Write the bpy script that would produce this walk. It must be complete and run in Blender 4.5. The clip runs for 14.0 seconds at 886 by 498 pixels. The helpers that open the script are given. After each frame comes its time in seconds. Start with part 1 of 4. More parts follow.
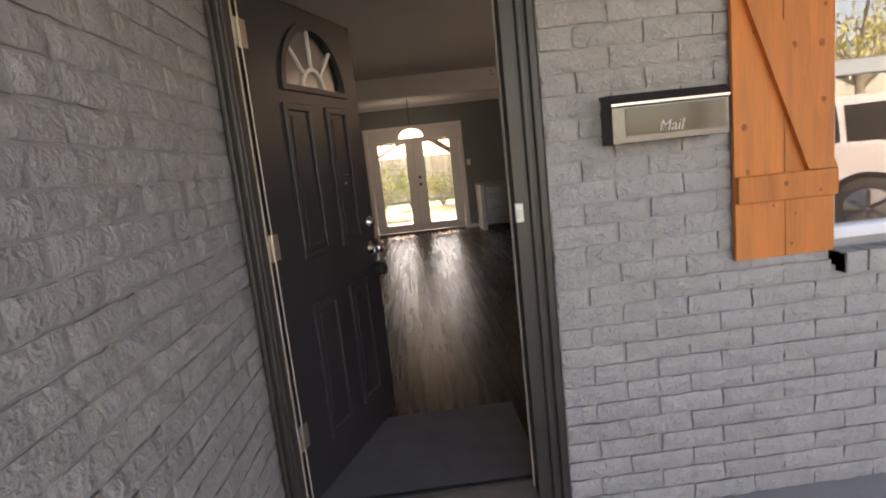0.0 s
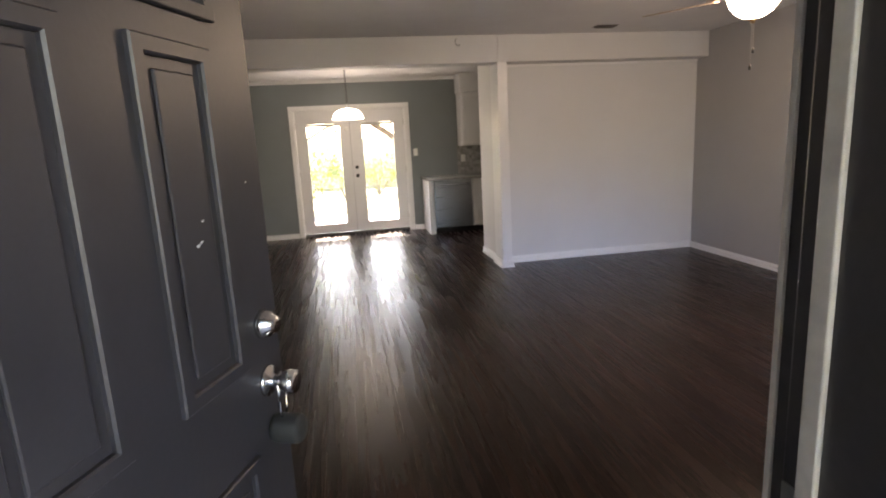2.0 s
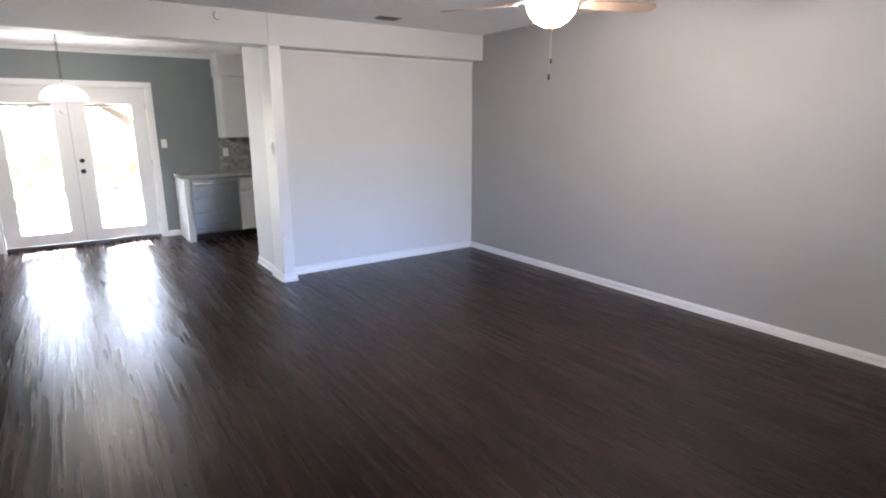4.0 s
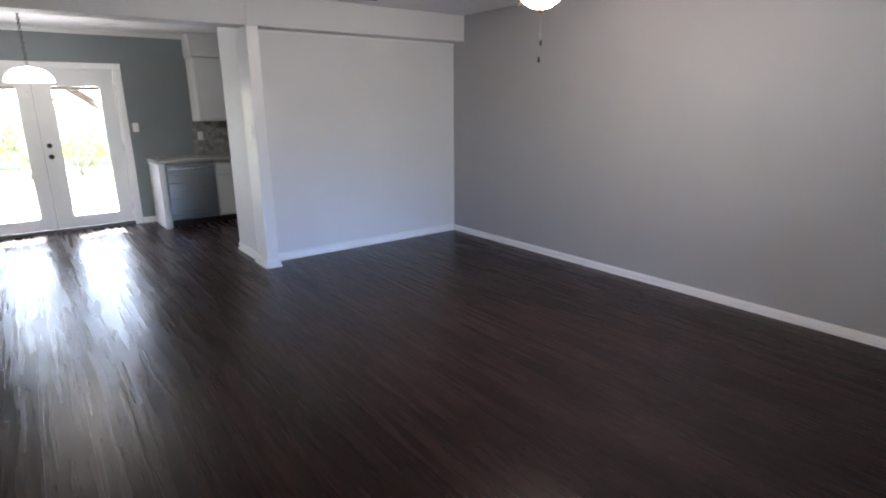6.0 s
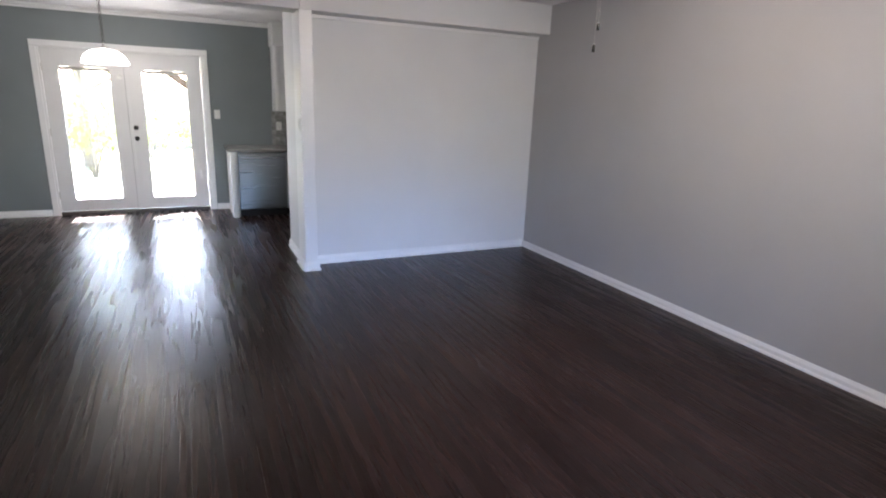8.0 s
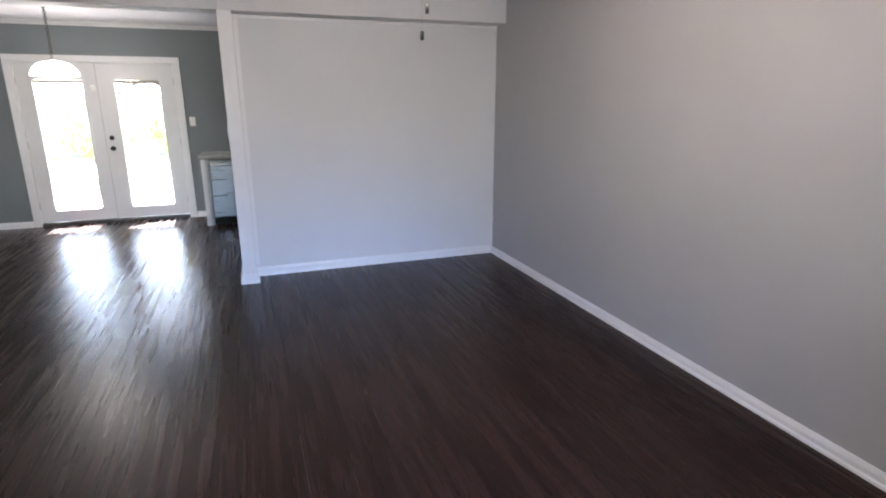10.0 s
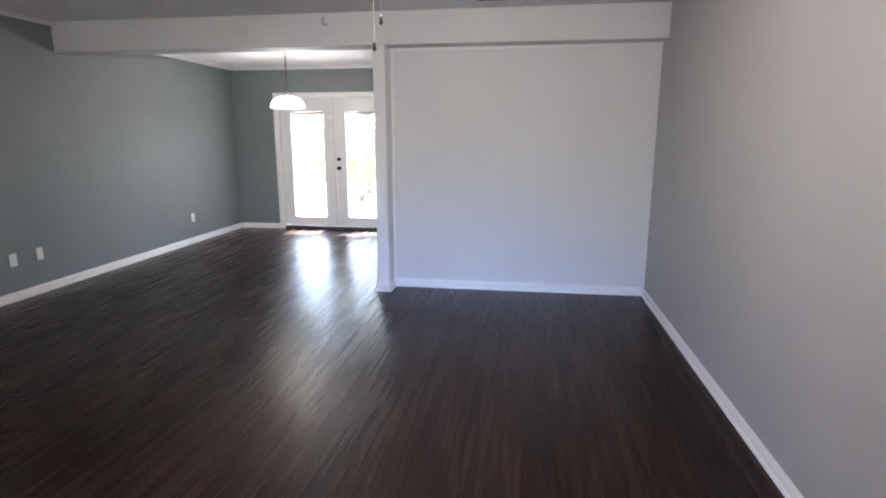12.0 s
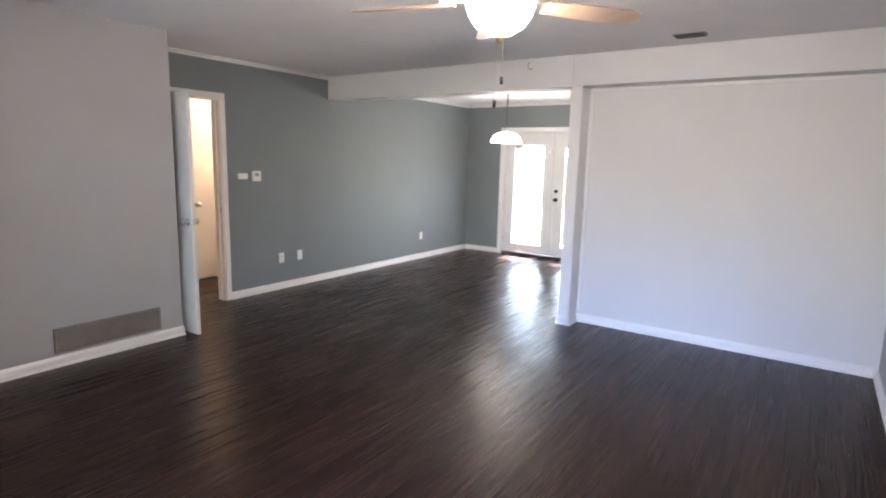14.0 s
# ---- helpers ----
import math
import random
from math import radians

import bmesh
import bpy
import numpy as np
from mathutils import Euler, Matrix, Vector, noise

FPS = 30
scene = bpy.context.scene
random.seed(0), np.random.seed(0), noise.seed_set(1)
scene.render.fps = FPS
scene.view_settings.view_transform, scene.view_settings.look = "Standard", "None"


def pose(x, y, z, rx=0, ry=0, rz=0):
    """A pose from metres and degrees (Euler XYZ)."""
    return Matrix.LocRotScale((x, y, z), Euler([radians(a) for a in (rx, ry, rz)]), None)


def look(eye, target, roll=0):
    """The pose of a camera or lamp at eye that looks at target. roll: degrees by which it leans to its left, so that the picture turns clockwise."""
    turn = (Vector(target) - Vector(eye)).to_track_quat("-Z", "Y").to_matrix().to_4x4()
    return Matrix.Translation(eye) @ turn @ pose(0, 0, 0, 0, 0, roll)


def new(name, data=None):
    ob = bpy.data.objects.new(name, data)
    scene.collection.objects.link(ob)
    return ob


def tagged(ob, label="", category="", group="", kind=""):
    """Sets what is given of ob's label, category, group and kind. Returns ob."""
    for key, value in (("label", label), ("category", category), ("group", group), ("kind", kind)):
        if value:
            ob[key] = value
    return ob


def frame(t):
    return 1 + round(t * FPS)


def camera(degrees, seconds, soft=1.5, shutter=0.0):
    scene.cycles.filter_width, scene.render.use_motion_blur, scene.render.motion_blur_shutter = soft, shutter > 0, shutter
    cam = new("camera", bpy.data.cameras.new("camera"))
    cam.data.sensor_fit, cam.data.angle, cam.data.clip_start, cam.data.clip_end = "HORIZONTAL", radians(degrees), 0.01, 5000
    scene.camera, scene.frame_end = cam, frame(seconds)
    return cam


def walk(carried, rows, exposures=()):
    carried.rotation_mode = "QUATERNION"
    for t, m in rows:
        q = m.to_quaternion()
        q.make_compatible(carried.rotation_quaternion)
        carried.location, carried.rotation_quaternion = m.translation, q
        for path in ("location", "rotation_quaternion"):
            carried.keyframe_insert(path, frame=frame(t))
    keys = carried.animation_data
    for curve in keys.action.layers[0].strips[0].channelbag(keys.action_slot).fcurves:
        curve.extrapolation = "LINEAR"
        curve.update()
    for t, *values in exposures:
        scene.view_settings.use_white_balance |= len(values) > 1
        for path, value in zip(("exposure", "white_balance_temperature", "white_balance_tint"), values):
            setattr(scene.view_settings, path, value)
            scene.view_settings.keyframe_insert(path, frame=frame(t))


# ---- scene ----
cam = camera(78.1, 14.0, soft=2.0)
PATH = [
    (0, (0.379, -2.003, 1.337), (0.464, -0.029, 1.023), -6.2),
    (0.5, (0.389, -1.555, 1.33), (0.467, 0.413, 0.983), -4.6),
    (1, (0.36, -1.082, 1.421), (0.452, 0.884, 1.068), -4.9),
    (1.5, (0.39, -0.68, 1.421), (0.575, 1.276, 1.047), -4.0),
    (2, (0.332, -0.372, 1.448), (0.664, 1.561, 1.058), -3.0),
    (2.5, (0.292, -0.089, 1.49), (0.845, 1.787, 1.075), -1.9),
    (3, (0.327, 0.159, 1.509), (0.962, 2.015, 1.117), -1.3),
    (3.5, (0.395, 0.221, 1.525), (1.214, 1.999, 1.114), -1.1),
    (3.7, (0.389, 0.242, 1.524), (1.387, 1.926, 1.111), -0.1),
    (5.8, (0.237, 0.289, 1.534), (1.495, 1.756, 1.02), -0.7),
    (6, (0.298, 0.325, 1.539), (1.46, 1.87, 1.026), -0.6),
    (6.5, (0.524, 0.395, 1.539), (1.528, 2.044, 1.017), 0.8),
    (7, (0.656, 0.502, 1.537), (1.635, 2.163, 1.005), 3.1),
    (7.5, (0.833, 0.593, 1.523), (1.758, 2.289, 1.005), 1.9),
    (8, (1.099, 0.608, 1.524), (1.926, 2.355, 1.01), 2.1),
    (8.5, (1.326, 0.58, 1.529), (2.121, 2.339, 1.006), 1.7),
    (8.7, (1.393, 0.591, 1.534), (2.159, 2.362, 1.009), 1.0),
    (11, (2.824, 0.595, 1.559), (3.176, 2.493, 1.037), -0.5),
    (11.5, (3.13, 0.547, 1.503), (3.077, 2.486, 1.013), -0.6),
    (12, (3.365, 0.568, 1.46), (3.078, 2.504, 1.05), -0.0),
    (12.5, (3.601, 0.586, 1.444), (3.073, 2.475, 1.05), 0.8),
    (13, (3.85, 0.618, 1.473), (2.959, 2.368, 1.094), 1.4),
    (13.5, (3.923, 0.6, 1.49), (3.012, 2.346, 1.142), 2.3),
    (14, (3.984, 0.579, 1.545), (2.869, 2.208, 1.221), 1.4),
]
walk(cam, [(t, look(eye, target, roll)) for t, eye, target, roll in PATH],
     exposures=[(0, 2.5, 9000, 27), (0.6, 2.8, 8900, 25), (1.2, 3.6, 8700, 23), (1.8, 3.9, 8100, 20), (2.3, 4.4, 7000, 17),
                (2.8, 4.88, 6400, 15), (3.7, 4.88, 6150, 15), (5.8, 4.42, 5900, 14), (6.5, 4.22, 5900, 13), (7.4, 4.48, 5950, 14), (8.7, 4.48, 6050, 15), (11, 4.55, 6000, 15), (12.5, 4.52, 6050, 15), (14, 4.97, 6250, 16)])

# ---- world, sun, lights ----
world = bpy.data.worlds.new("world")
scene.world = world
world.use_nodes = True
wn = world.node_tree.nodes
sky = wn.new("ShaderNodeTexSky")
sky.sky_type, sky.sun_disc = "NISHITA", False
sky.sun_elevation, sky.sun_rotation = radians(44), radians(0)
wn["Background"].inputs["Strength"].default_value = 0.15
world.node_tree.links.new(sky.outputs[0], wn["Background"].inputs["Color"])

sun = new("sun", bpy.data.lights.new("sun", "SUN"))
sun.data.energy, sun.data.angle, sun.data.color = 5.0, radians(0.5), (1, 0.95, 0.88)
sun.matrix_world = look((0, 12, 12), (0, 0.2, 0.6))


def area(name, m, w, h, watts, colour):
    l = new(name, bpy.data.lights.new(name, "AREA"))
    l.data.shape, l.data.size, l.data.size_y, l.data.energy, l.data.color = "RECTANGLE", w, h, watts, colour
    l.matrix_world = m
    return l


def bulb(name, at, watts, colour, radius):
    l = new(name, bpy.data.lights.new(name, "POINT"))
    l.data.energy, l.data.color, l.data.shadow_soft_size = watts, colour, radius
    l.location = at
    return l


# daylight standing in the front window's opening: the strip of sky under the porch roof, and the sunlit drive
wd = area("window_sky", look((2.75, 0.13, 1.5), (2.75, 3.13, -0.40)), 1.6, 1.15, 1.5, (0.28, 0.53, 1.0))
wd.data.spread = radians(57)
wg = area("window_ground_light", look((2.75, 0.125, 1.5), (2.75, 3.13, 2.7)), 1.6, 1.15, 0.66, (1.0, 0.96, 0.93))
wg.data.spread = radians(120)
bulb("fan_bulb", (2.80, 2.69, 2.16), 2.7, (1, 0.80, 0.62), 0.10)
bulb("pendant_bulb", (0.445, 7.18, 1.80), 0.7, (1, 0.86, 0.70), 0.06)
bulb("hall_bulb", (-1.7, 5.05, 2.30), 3.3, (1, 0.61, 0.34), 0.10)


# ---- materials ----
def node(t, kind, **inputs):
    n = t.nodes.new(kind)
    for k, v in inputs.items():
        n.inputs[k.replace("_", " ")].default_value = v
    return n


def material(name, base, rough=0.5, metal=0.0, var=0.12, scale=6.0, stretch=(1, 1, 1), bump=0.1, grain=60.0, rand=0.0,
             spec=0.5, rough_var=0.1, fine=0.5):
    """A surface with a broad stain, a fine grain and relief, at metre scale."""
    m = bpy.data.materials.new(name)
    m.use_nodes = True
    t = m.node_tree
    b = t.nodes["Principled BSDF"]
    b.inputs["Metallic"].default_value = metal
    b.inputs["Specular IOR Level"].default_value = spec
    geo = t.nodes.new("ShaderNodeNewGeometry")
    mp = t.nodes.new("ShaderNodeMapping")
    mp.inputs["Scale"].default_value = stretch
    t.links.new(geo.outputs["Position"], mp.inputs["Vector"])
    big = node(t, "ShaderNodeTexNoise", Scale=scale, Detail=4.0)
    small = node(t, "ShaderNodeTexNoise", Scale=grain, Detail=3.0)
    for n in (big, small):
        t.links.new(mp.outputs[0], n.inputs["Vector"])
    mix = t.nodes.new("ShaderNodeMath")
    mix.operation = "MULTIPLY_ADD"
    t.links.new(small.outputs["Fac"], mix.inputs[0])
    mix.inputs[1].default_value = fine
    t.links.new(big.outputs["Fac"], mix.inputs[2])
    ramp = t.nodes.new("ShaderNodeMapRange")
    ramp.inputs["From Min"].default_value, ramp.inputs["From Max"].default_value = 0.3 + fine * 0.3, 0.7 + fine * 0.7
    ramp.inputs["To Min"].default_value, ramp.inputs["To Max"].default_value = 1 - var, 1 + var
    t.links.new(mix.outputs[0], ramp.inputs["Value"])
    value = ramp.outputs[0]
    if rand:
        info = t.nodes.new("ShaderNodeObjectInfo")
        r = t.nodes.new("ShaderNodeMapRange")
        r.inputs["To Min"].default_value, r.inputs["To Max"].default_value = 1 - rand, 1 + rand
        t.links.new(info.outputs["Random"], r.inputs["Value"])
        mul = t.nodes.new("ShaderNodeMath")
        mul.operation = "MULTIPLY"
        t.links.new(value, mul.inputs[0])
        t.links.new(r.outputs[0], mul.inputs[1])
        value = mul.outputs[0]
    col = t.nodes.new("ShaderNodeVectorMath")
    col.operation = "SCALE"
    col.inputs[0].default_value = base
    t.links.new(value, col.inputs["Scale"])
    t.links.new(col.outputs[0], b.inputs["Base Color"])
    rr = t.nodes.new("ShaderNodeMapRange")
    rr.inputs["To Min"].default_value, rr.inputs["To Max"].default_value = max(0.02, rough - rough_var), min(1, rough + rough_var)
    t.links.new(big.outputs["Fac"], rr.inputs["Value"])
    t.links.new(rr.outputs[0], b.inputs["Roughness"])
    if bump:
        bp = node(t, "ShaderNodeBump", Strength=bump, Distance=0.01)
        t.links.new(mix.outputs[0], bp.inputs["Height"])
        t.links.new(bp.outputs[0], b.inputs["Normal"])
    return m


def glass(name, rough=0.0):
    m = bpy.data.materials.new(name)
    m.use_nodes = True
    b = m.node_tree.nodes["Principled BSDF"]
    b.inputs["Transmission Weight"].default_value, b.inputs["Roughness"].default_value, b.inputs["IOR"].default_value = 1, rough, 1.45
    return m


def glow(name, colour, strength):
    m = bpy.data.materials.new(name)
    m.use_nodes = True
    b = m.node_tree.nodes["Principled BSDF"]
    b.inputs["Base Color"].default_value = (0.85, 0.83, 0.78, 1)
    b.inputs["Emission Color"].default_value = (*colour, 1)
    b.inputs["Emission Strength"].default_value = strength
    b.inputs["Roughness"].default_value = 0.3
    return m


M_BRICK = material("painted_brick", (0.365, 0.36, 0.36), 0.33, var=0.09, scale=19, bump=1.0, grain=90, rand=0.06, fine=0.35)
_relief = [n for n in M_BRICK.node_tree.nodes if n.type == "BUMP"][0]
_relief.inputs["Distance"].default_value = 0.020
M_MORTAR = material("painted_mortar", (0.34, 0.335, 0.335), 0.6, var=0.12, scale=14, bump=0.5, grain=120)
M_BLACK = material("black_paint", (0.029, 0.028, 0.034), 0.42, var=0.15, scale=5, bump=0.05, grain=90)
M_BRONZE = material("dark_frame_paint", (0.044, 0.038, 0.036), 0.40, var=0.18, scale=5, bump=0.08, grain=80)
M_WALL = material("pale_grey_wall_paint", (0.405, 0.405, 0.415), 0.7, var=0.035, scale=2.0, bump=0.12, grain=110, fine=0.3)
M_WHITEWALL = material("white_wall_paint", (0.65, 0.65, 0.65), 0.62, var=0.03, scale=2.0, bump=0.10, grain=110, fine=0.3)
M_GREEN = material("slate_green_wall_paint", (0.185, 0.208, 0.218), 0.6, var=0.05, scale=2.0, bump=0.12, grain=110, fine=0.3)
M_CEIL = material("ceiling_paint", (0.80, 0.79, 0.79), 0.85, var=0.04, scale=3.0, bump=0.25, grain=90)
M_TRIM = material("white_trim_paint", (0.74, 0.74, 0.74), 0.35, var=0.03, scale=4.0, bump=0.03, grain=60)
M_DOORWHITE = material("white_door_paint", (0.68, 0.68, 0.68), 0.32, var=0.03, scale=4.0, bump=0.03, grain=60)
M_FLOOR = material("dark_plank", (0.0165, 0.0066, 0.0042), 0.27, var=0.62, scale=1.0, stretch=(26, 1.1, 1), bump=0.27, grain=2.6, rand=0.22, rough_var=0.10, fine=0.8, spec=0.20)
M_SUBFLOOR = material("plank_joint", (0.012, 0.009, 0.008), 0.7)
M_ENTRY = material("grey_entry", (0.13, 0.135, 0.15), 0.9, var=0.2, scale=7, bump=0.6, grain=300)
M_CEDAR = material("orange_cedar_stain", (0.60, 0.19, 0.045), 0.55, var=0.22, scale=1.6, stretch=(14, 14, 1), bump=0.2, grain=8, rand=0.14)
M_KNOT = material("cedar_knot", (0.33, 0.085, 0.02), 0.6, var=0.2, scale=30)
M_CHROME = material("chrome", (0.75, 0.75, 0.76), 0.16, 1.0, var=0.04, bump=0.0)
M_NICKEL = material("satin_nickel", (0.55, 0.54, 0.52), 0.32, 1.0, var=0.06, bump=0.02)
M_BRASS = material("worn_brass", (0.55, 0.40, 0.22), 0.38, 1.0, var=0.2, scale=20, bump=0.05)
M_PLATE = material("worn_hinge_steel", (0.52, 0.47, 0.40), 0.42, 0.9, var=0.2, scale=25, bump=0.1)
M_STEEL = material("brushed_steel", (0.29, 0.29, 0.295), 0.30, 1.0, var=0.06, scale=2, stretch=(1, 1, 40), bump=0.02)
M_RUBBER = material("black_rubber", (0.015, 0.015, 0.015), 0.7)
M_STRIP = material("weather_strip", (0.56, 0.50, 0.43), 0.6, var=0.2, scale=12)
M_ALU = material("threshold_metal", (0.42, 0.43, 0.45), 0.4, 0.8, var=0.2, scale=10)
M_CONC = material("porch_concrete", (0.36, 0.36, 0.37), 0.85, var=0.12, scale=3, bump=0.4, grain=80)
M_GLASS = glass("clear_glass")
M_WINGLASS = glass("coated_window_glass")
M_WINGLASS.node_tree.nodes["Principled BSDF"].inputs["IOR"].default_value = 1.9
M_FROST = glass("frosted_glass", 0.25)
M_SHADE = glow("lit_fan_bowl", (1, 0.88, 0.70), 1.6)
M_PSHADE = glow("lit_pendant_glass", (1, 0.93, 0.82), 0.65)
M_HALLGLOW = glow("lit_hall_dome", (1, 0.75, 0.45), 1.0)
M_BLADE = material("pale_fan_blade", (0.36, 0.27, 0.20), 0.4, var=0.15, scale=3, stretch=(1, 8, 1), bump=0.05)
M_GRAN = material("speckled_granite", (0.30, 0.29, 0.28), 0.2, var=0.6, scale=40, bump=0.0, grain=160)
M_TILE = material("mosaic_tile", (0.30, 0.30, 0.29), 0.25, var=0.35, scale=14, bump=0.05, grain=40, rand=0.25)
M_PLASTIC = material("white_plastic", (0.78, 0.78, 0.76), 0.35, var=0.02, bump=0.0)
M_RETURN = material("worn_return_enamel", (0.20, 0.18, 0.165), 0.5, var=0.15, scale=10, bump=0.03)
M_DARK = material("dark_slot", (0.02, 0.02, 0.02), 0.6)
M_VENT = material("grey_vent_enamel", (0.33, 0.33, 0.33), 0.45, var=0.1, bump=0.02)
M_GRASS = material("dry_lawn", (0.26, 0.25, 0.13), 0.9, var=0.45, scale=0.8, bump=0.8, grain=40)
M_ASPHALT = material("driveway_concrete", (0.30, 0.29, 0.28), 0.9, var=0.15, scale=1.5, bump=0.4, grain=60)
M_BARK = material("bark", (0.26, 0.22, 0.18), 0.9, var=0.35, scale=6, stretch=(4, 4, 1), bump=0.9, grain=30)
M_LEAF = material("leaf", (0.24, 0.30, 0.08), 0.55, var=0.5, scale=1.5, bump=0.0, grain=10)
M_LEAF2 = material("yellow_leaf", (0.38, 0.37, 0.09), 0.55, var=0.5, scale=1.5, bump=0.0, grain=10)
M_WOOD = material("weathered_timber", (0.16, 0.12, 0.09), 0.8, var=0.25, scale=3, stretch=(6, 6, 1), bump=0.3, grain=20)
M_FENCE = material("grey_fence_board", (0.55, 0.50, 0.43), 0.85, var=0.25, scale=3, stretch=(6, 6, 1), bump=0.3, grain=20, rand=0.15)
M_ROOF = material("roof_shingle", (0.10, 0.09, 0.085), 0.9, var=0.3, scale=8, bump=0.5)
M_SOFFIT = material("porch_soffit", (0.55, 0.53, 0.50), 0.8, var=0.05)
M_CAR = material("white_car_paint", (0.72, 0.73, 0.73), 0.18, var=0.03, bump=0.0)
M_CARGLASS = material("dark_car_glass", (0.01, 0.012, 0.015), 0.05, bump=0.0)
M_MAILFACE = material("mailbox_enamel", (0.10, 0.10, 0.105), 0.16, 0.75, var=0.08, scale=8, bump=0.03)
M_LETTER = material("white_letter", (0.50, 0.49, 0.47), 0.4)


# ---- mesh helpers ----
def box(bm, x0, x1, y0, y1, z0, z1, bevel=0.0):
    vs = [bm.verts.new((x, y, z)) for x in (x0, x1) for y in (y0, y1) for z in (z0, z1)]
    fs = [bm.faces.new([vs[i] for i in f]) for f in ((0, 1, 3, 2), (4, 6, 7, 5), (0, 4, 5, 1), (2, 3, 7, 6), (0, 2, 6, 4), (1, 5, 7, 3))]
    if bevel:
        es = list({e for f in fs for e in f.edges})
        bmesh.ops.bevel(bm, geom=es, offset=bevel, segments=2, affect="EDGES", profile=0.5)
    return bm


def boxed(*args, **kw):
    return box(bmesh.new(), *args, **kw)


def lathe(bm, profile, segments=24, m=None):
    """Turns a profile of (radius, height) about the z axis."""
    rings = []
    for r, z in profile:
        ring = []
        for i in range(segments):
            a = 2 * math.pi * i / segments
            v = Vector((r * math.cos(a), r * math.sin(a), z))
            ring.append(bm.verts.new(m @ v if m else v))
        rings.append(ring)
    for a, b in zip(rings, rings[1:]):
        for i in range(segments):
            j = (i + 1) % segments
            bm.faces.new((a[i], a[j], b[j], b[i]))
    for ring, flip in ((rings[0], True), (rings[-1], False)):
        bm.faces.new(ring[::-1] if flip else ring)
    return bm


def tube(bm, pts, r, segments=8, r1=None):
    """A round bar along points."""
    pts = [Vector(p) for p in pts]
    rings = []
    for i, p in enumerate(pts):
        d = (pts[min(i + 1, len(pts) - 1)] - pts[max(i - 1, 0)]).normalized()
        q = d.to_track_quat("Z", "Y")
        rad = r if r1 is None else r + (r1 - r) * i / (len(pts) - 1)
        rings.append([bm.verts.new(p + q @ Vector((rad * math.cos(2 * math.pi * k / segments), rad * math.sin(2 * math.pi * k / segments), 0))) for k in range(segments)])
    for a, b in zip(rings, rings[1:]):
        for i in range(segments):
            j = (i + 1) % segments
            bm.faces.new((a[i], a[j], b[j], b[i]))
    bm.faces.new(rings[0][::-1])
    bm.faces.new(rings[-1])
    return bm


def extrude(bm, outline, axis, d0, d1):
    """A prism: a closed outline of (u, v) pushed along an axis from d0 to d1."""
    def at(u, v, d):
        return {"x": (d, u, v), "y": (u, d, v), "z": (u, v, d)}[axis]
    a = [bm.verts.new(at(u, v, d0)) for u, v in outline]
    b = [bm.verts.new(at(u, v, d1)) for u, v in outline]
    n = len(outline)
    bm.faces.new(a)
    bm.faces.new(b[::-1])
    for i in range(n):
        j = (i + 1) % n
        bm.faces.new((a[i], b[i], b[j], a[j]))
    bmesh.ops.recalc_face_normals(bm, faces=bm.faces[:])
    return bm


def mitred(bm, x0, x1, z0, z1, w, y0, y1):
    """One mitred frame, w wide, between the depths y0 (front) and y1."""
    loops = []
    for k, y in ((0, y1), (0, y0 + 0.003), (0.003, y0), (w - 0.004, y0), (w, y0 + 0.004), (w, y1)):
        loops.append([bm.verts.new(p) for p in ((x0 + k, y, z0 + k), (x1 - k, y, z0 + k), (x1 - k, y, z1 - k), (x0 + k, y, z1 - k))])
    for a, c in zip(loops, loops[1:] + loops[:1]):
        for i in range(4):
            j = (i + 1) % 4
            bm.faces.new((a[i], a[j], c[j], c[i]))
    return bm


def mesh_of(name, bm, mat, smooth=False):
    me = bpy.data.meshes.new(name)
    bmesh.ops.recalc_face_normals(bm, faces=bm.faces[:])
    bm.to_mesh(me)
    bm.free()
    me.materials.append(mat)
    if smooth:
        for p in me.polygons:
            p.use_smooth = True
    return me


def part(name, bm, mat, parent, label="", smooth=False):
    ob = new(name, mesh_of(name, bm, mat, smooth))
    ob.parent = parent
    if label:
        tagged(ob, label)
    return ob


def thing(name, label, category, at=None, group="", kind=""):
    ob = new(name)
    ob.empty_display_size = 0.1
    if at is not None:
        ob.matrix_basis = at
    return tagged(ob, label, category, group, kind)


def structure(name, bm, mat, label, category):
    return tagged(new(name, mesh_of(name, bm, mat)), label, category, kind="structure")


def holed(bm, axis, u0, u1, z0, z1, d0, d1, holes=()):
    """A wall between u0 and u1, d0 to d1 thick, with rectangular openings (u0, u1, z0, z1)."""
    us = sorted({u0, u1, *[h[0] for h in holes], *[h[1] for h in holes]})
    zs = sorted({z0, z1, *[h[2] for h in holes], *[h[3] for h in holes]})
    for ua, ub in zip(us, us[1:]):
        for za, zb in zip(zs, zs[1:]):
            um, zm = (ua + ub) / 2, (za + zb) / 2
            if any(h[0] < um < h[1] and h[2] < zm < h[3] for h in holes):
                continue
            if axis == "x":
                box(bm, ua, ub, d0, d1, za, zb)
            else:
                box(bm, d0, d1, ua, ub, za, zb)
    bmesh.ops.remove_doubles(bm, verts=bm.verts[:], dist=0.0005)
    seen, twice = {}, []
    for f in bm.faces:
        key = frozenset(f.verts)
        if key in seen:
            twice += [f, seen[key]]
        seen[key] = f
    bmesh.ops.delete(bm, geom=list(set(twice)), context="FACES_ONLY")
    return bm


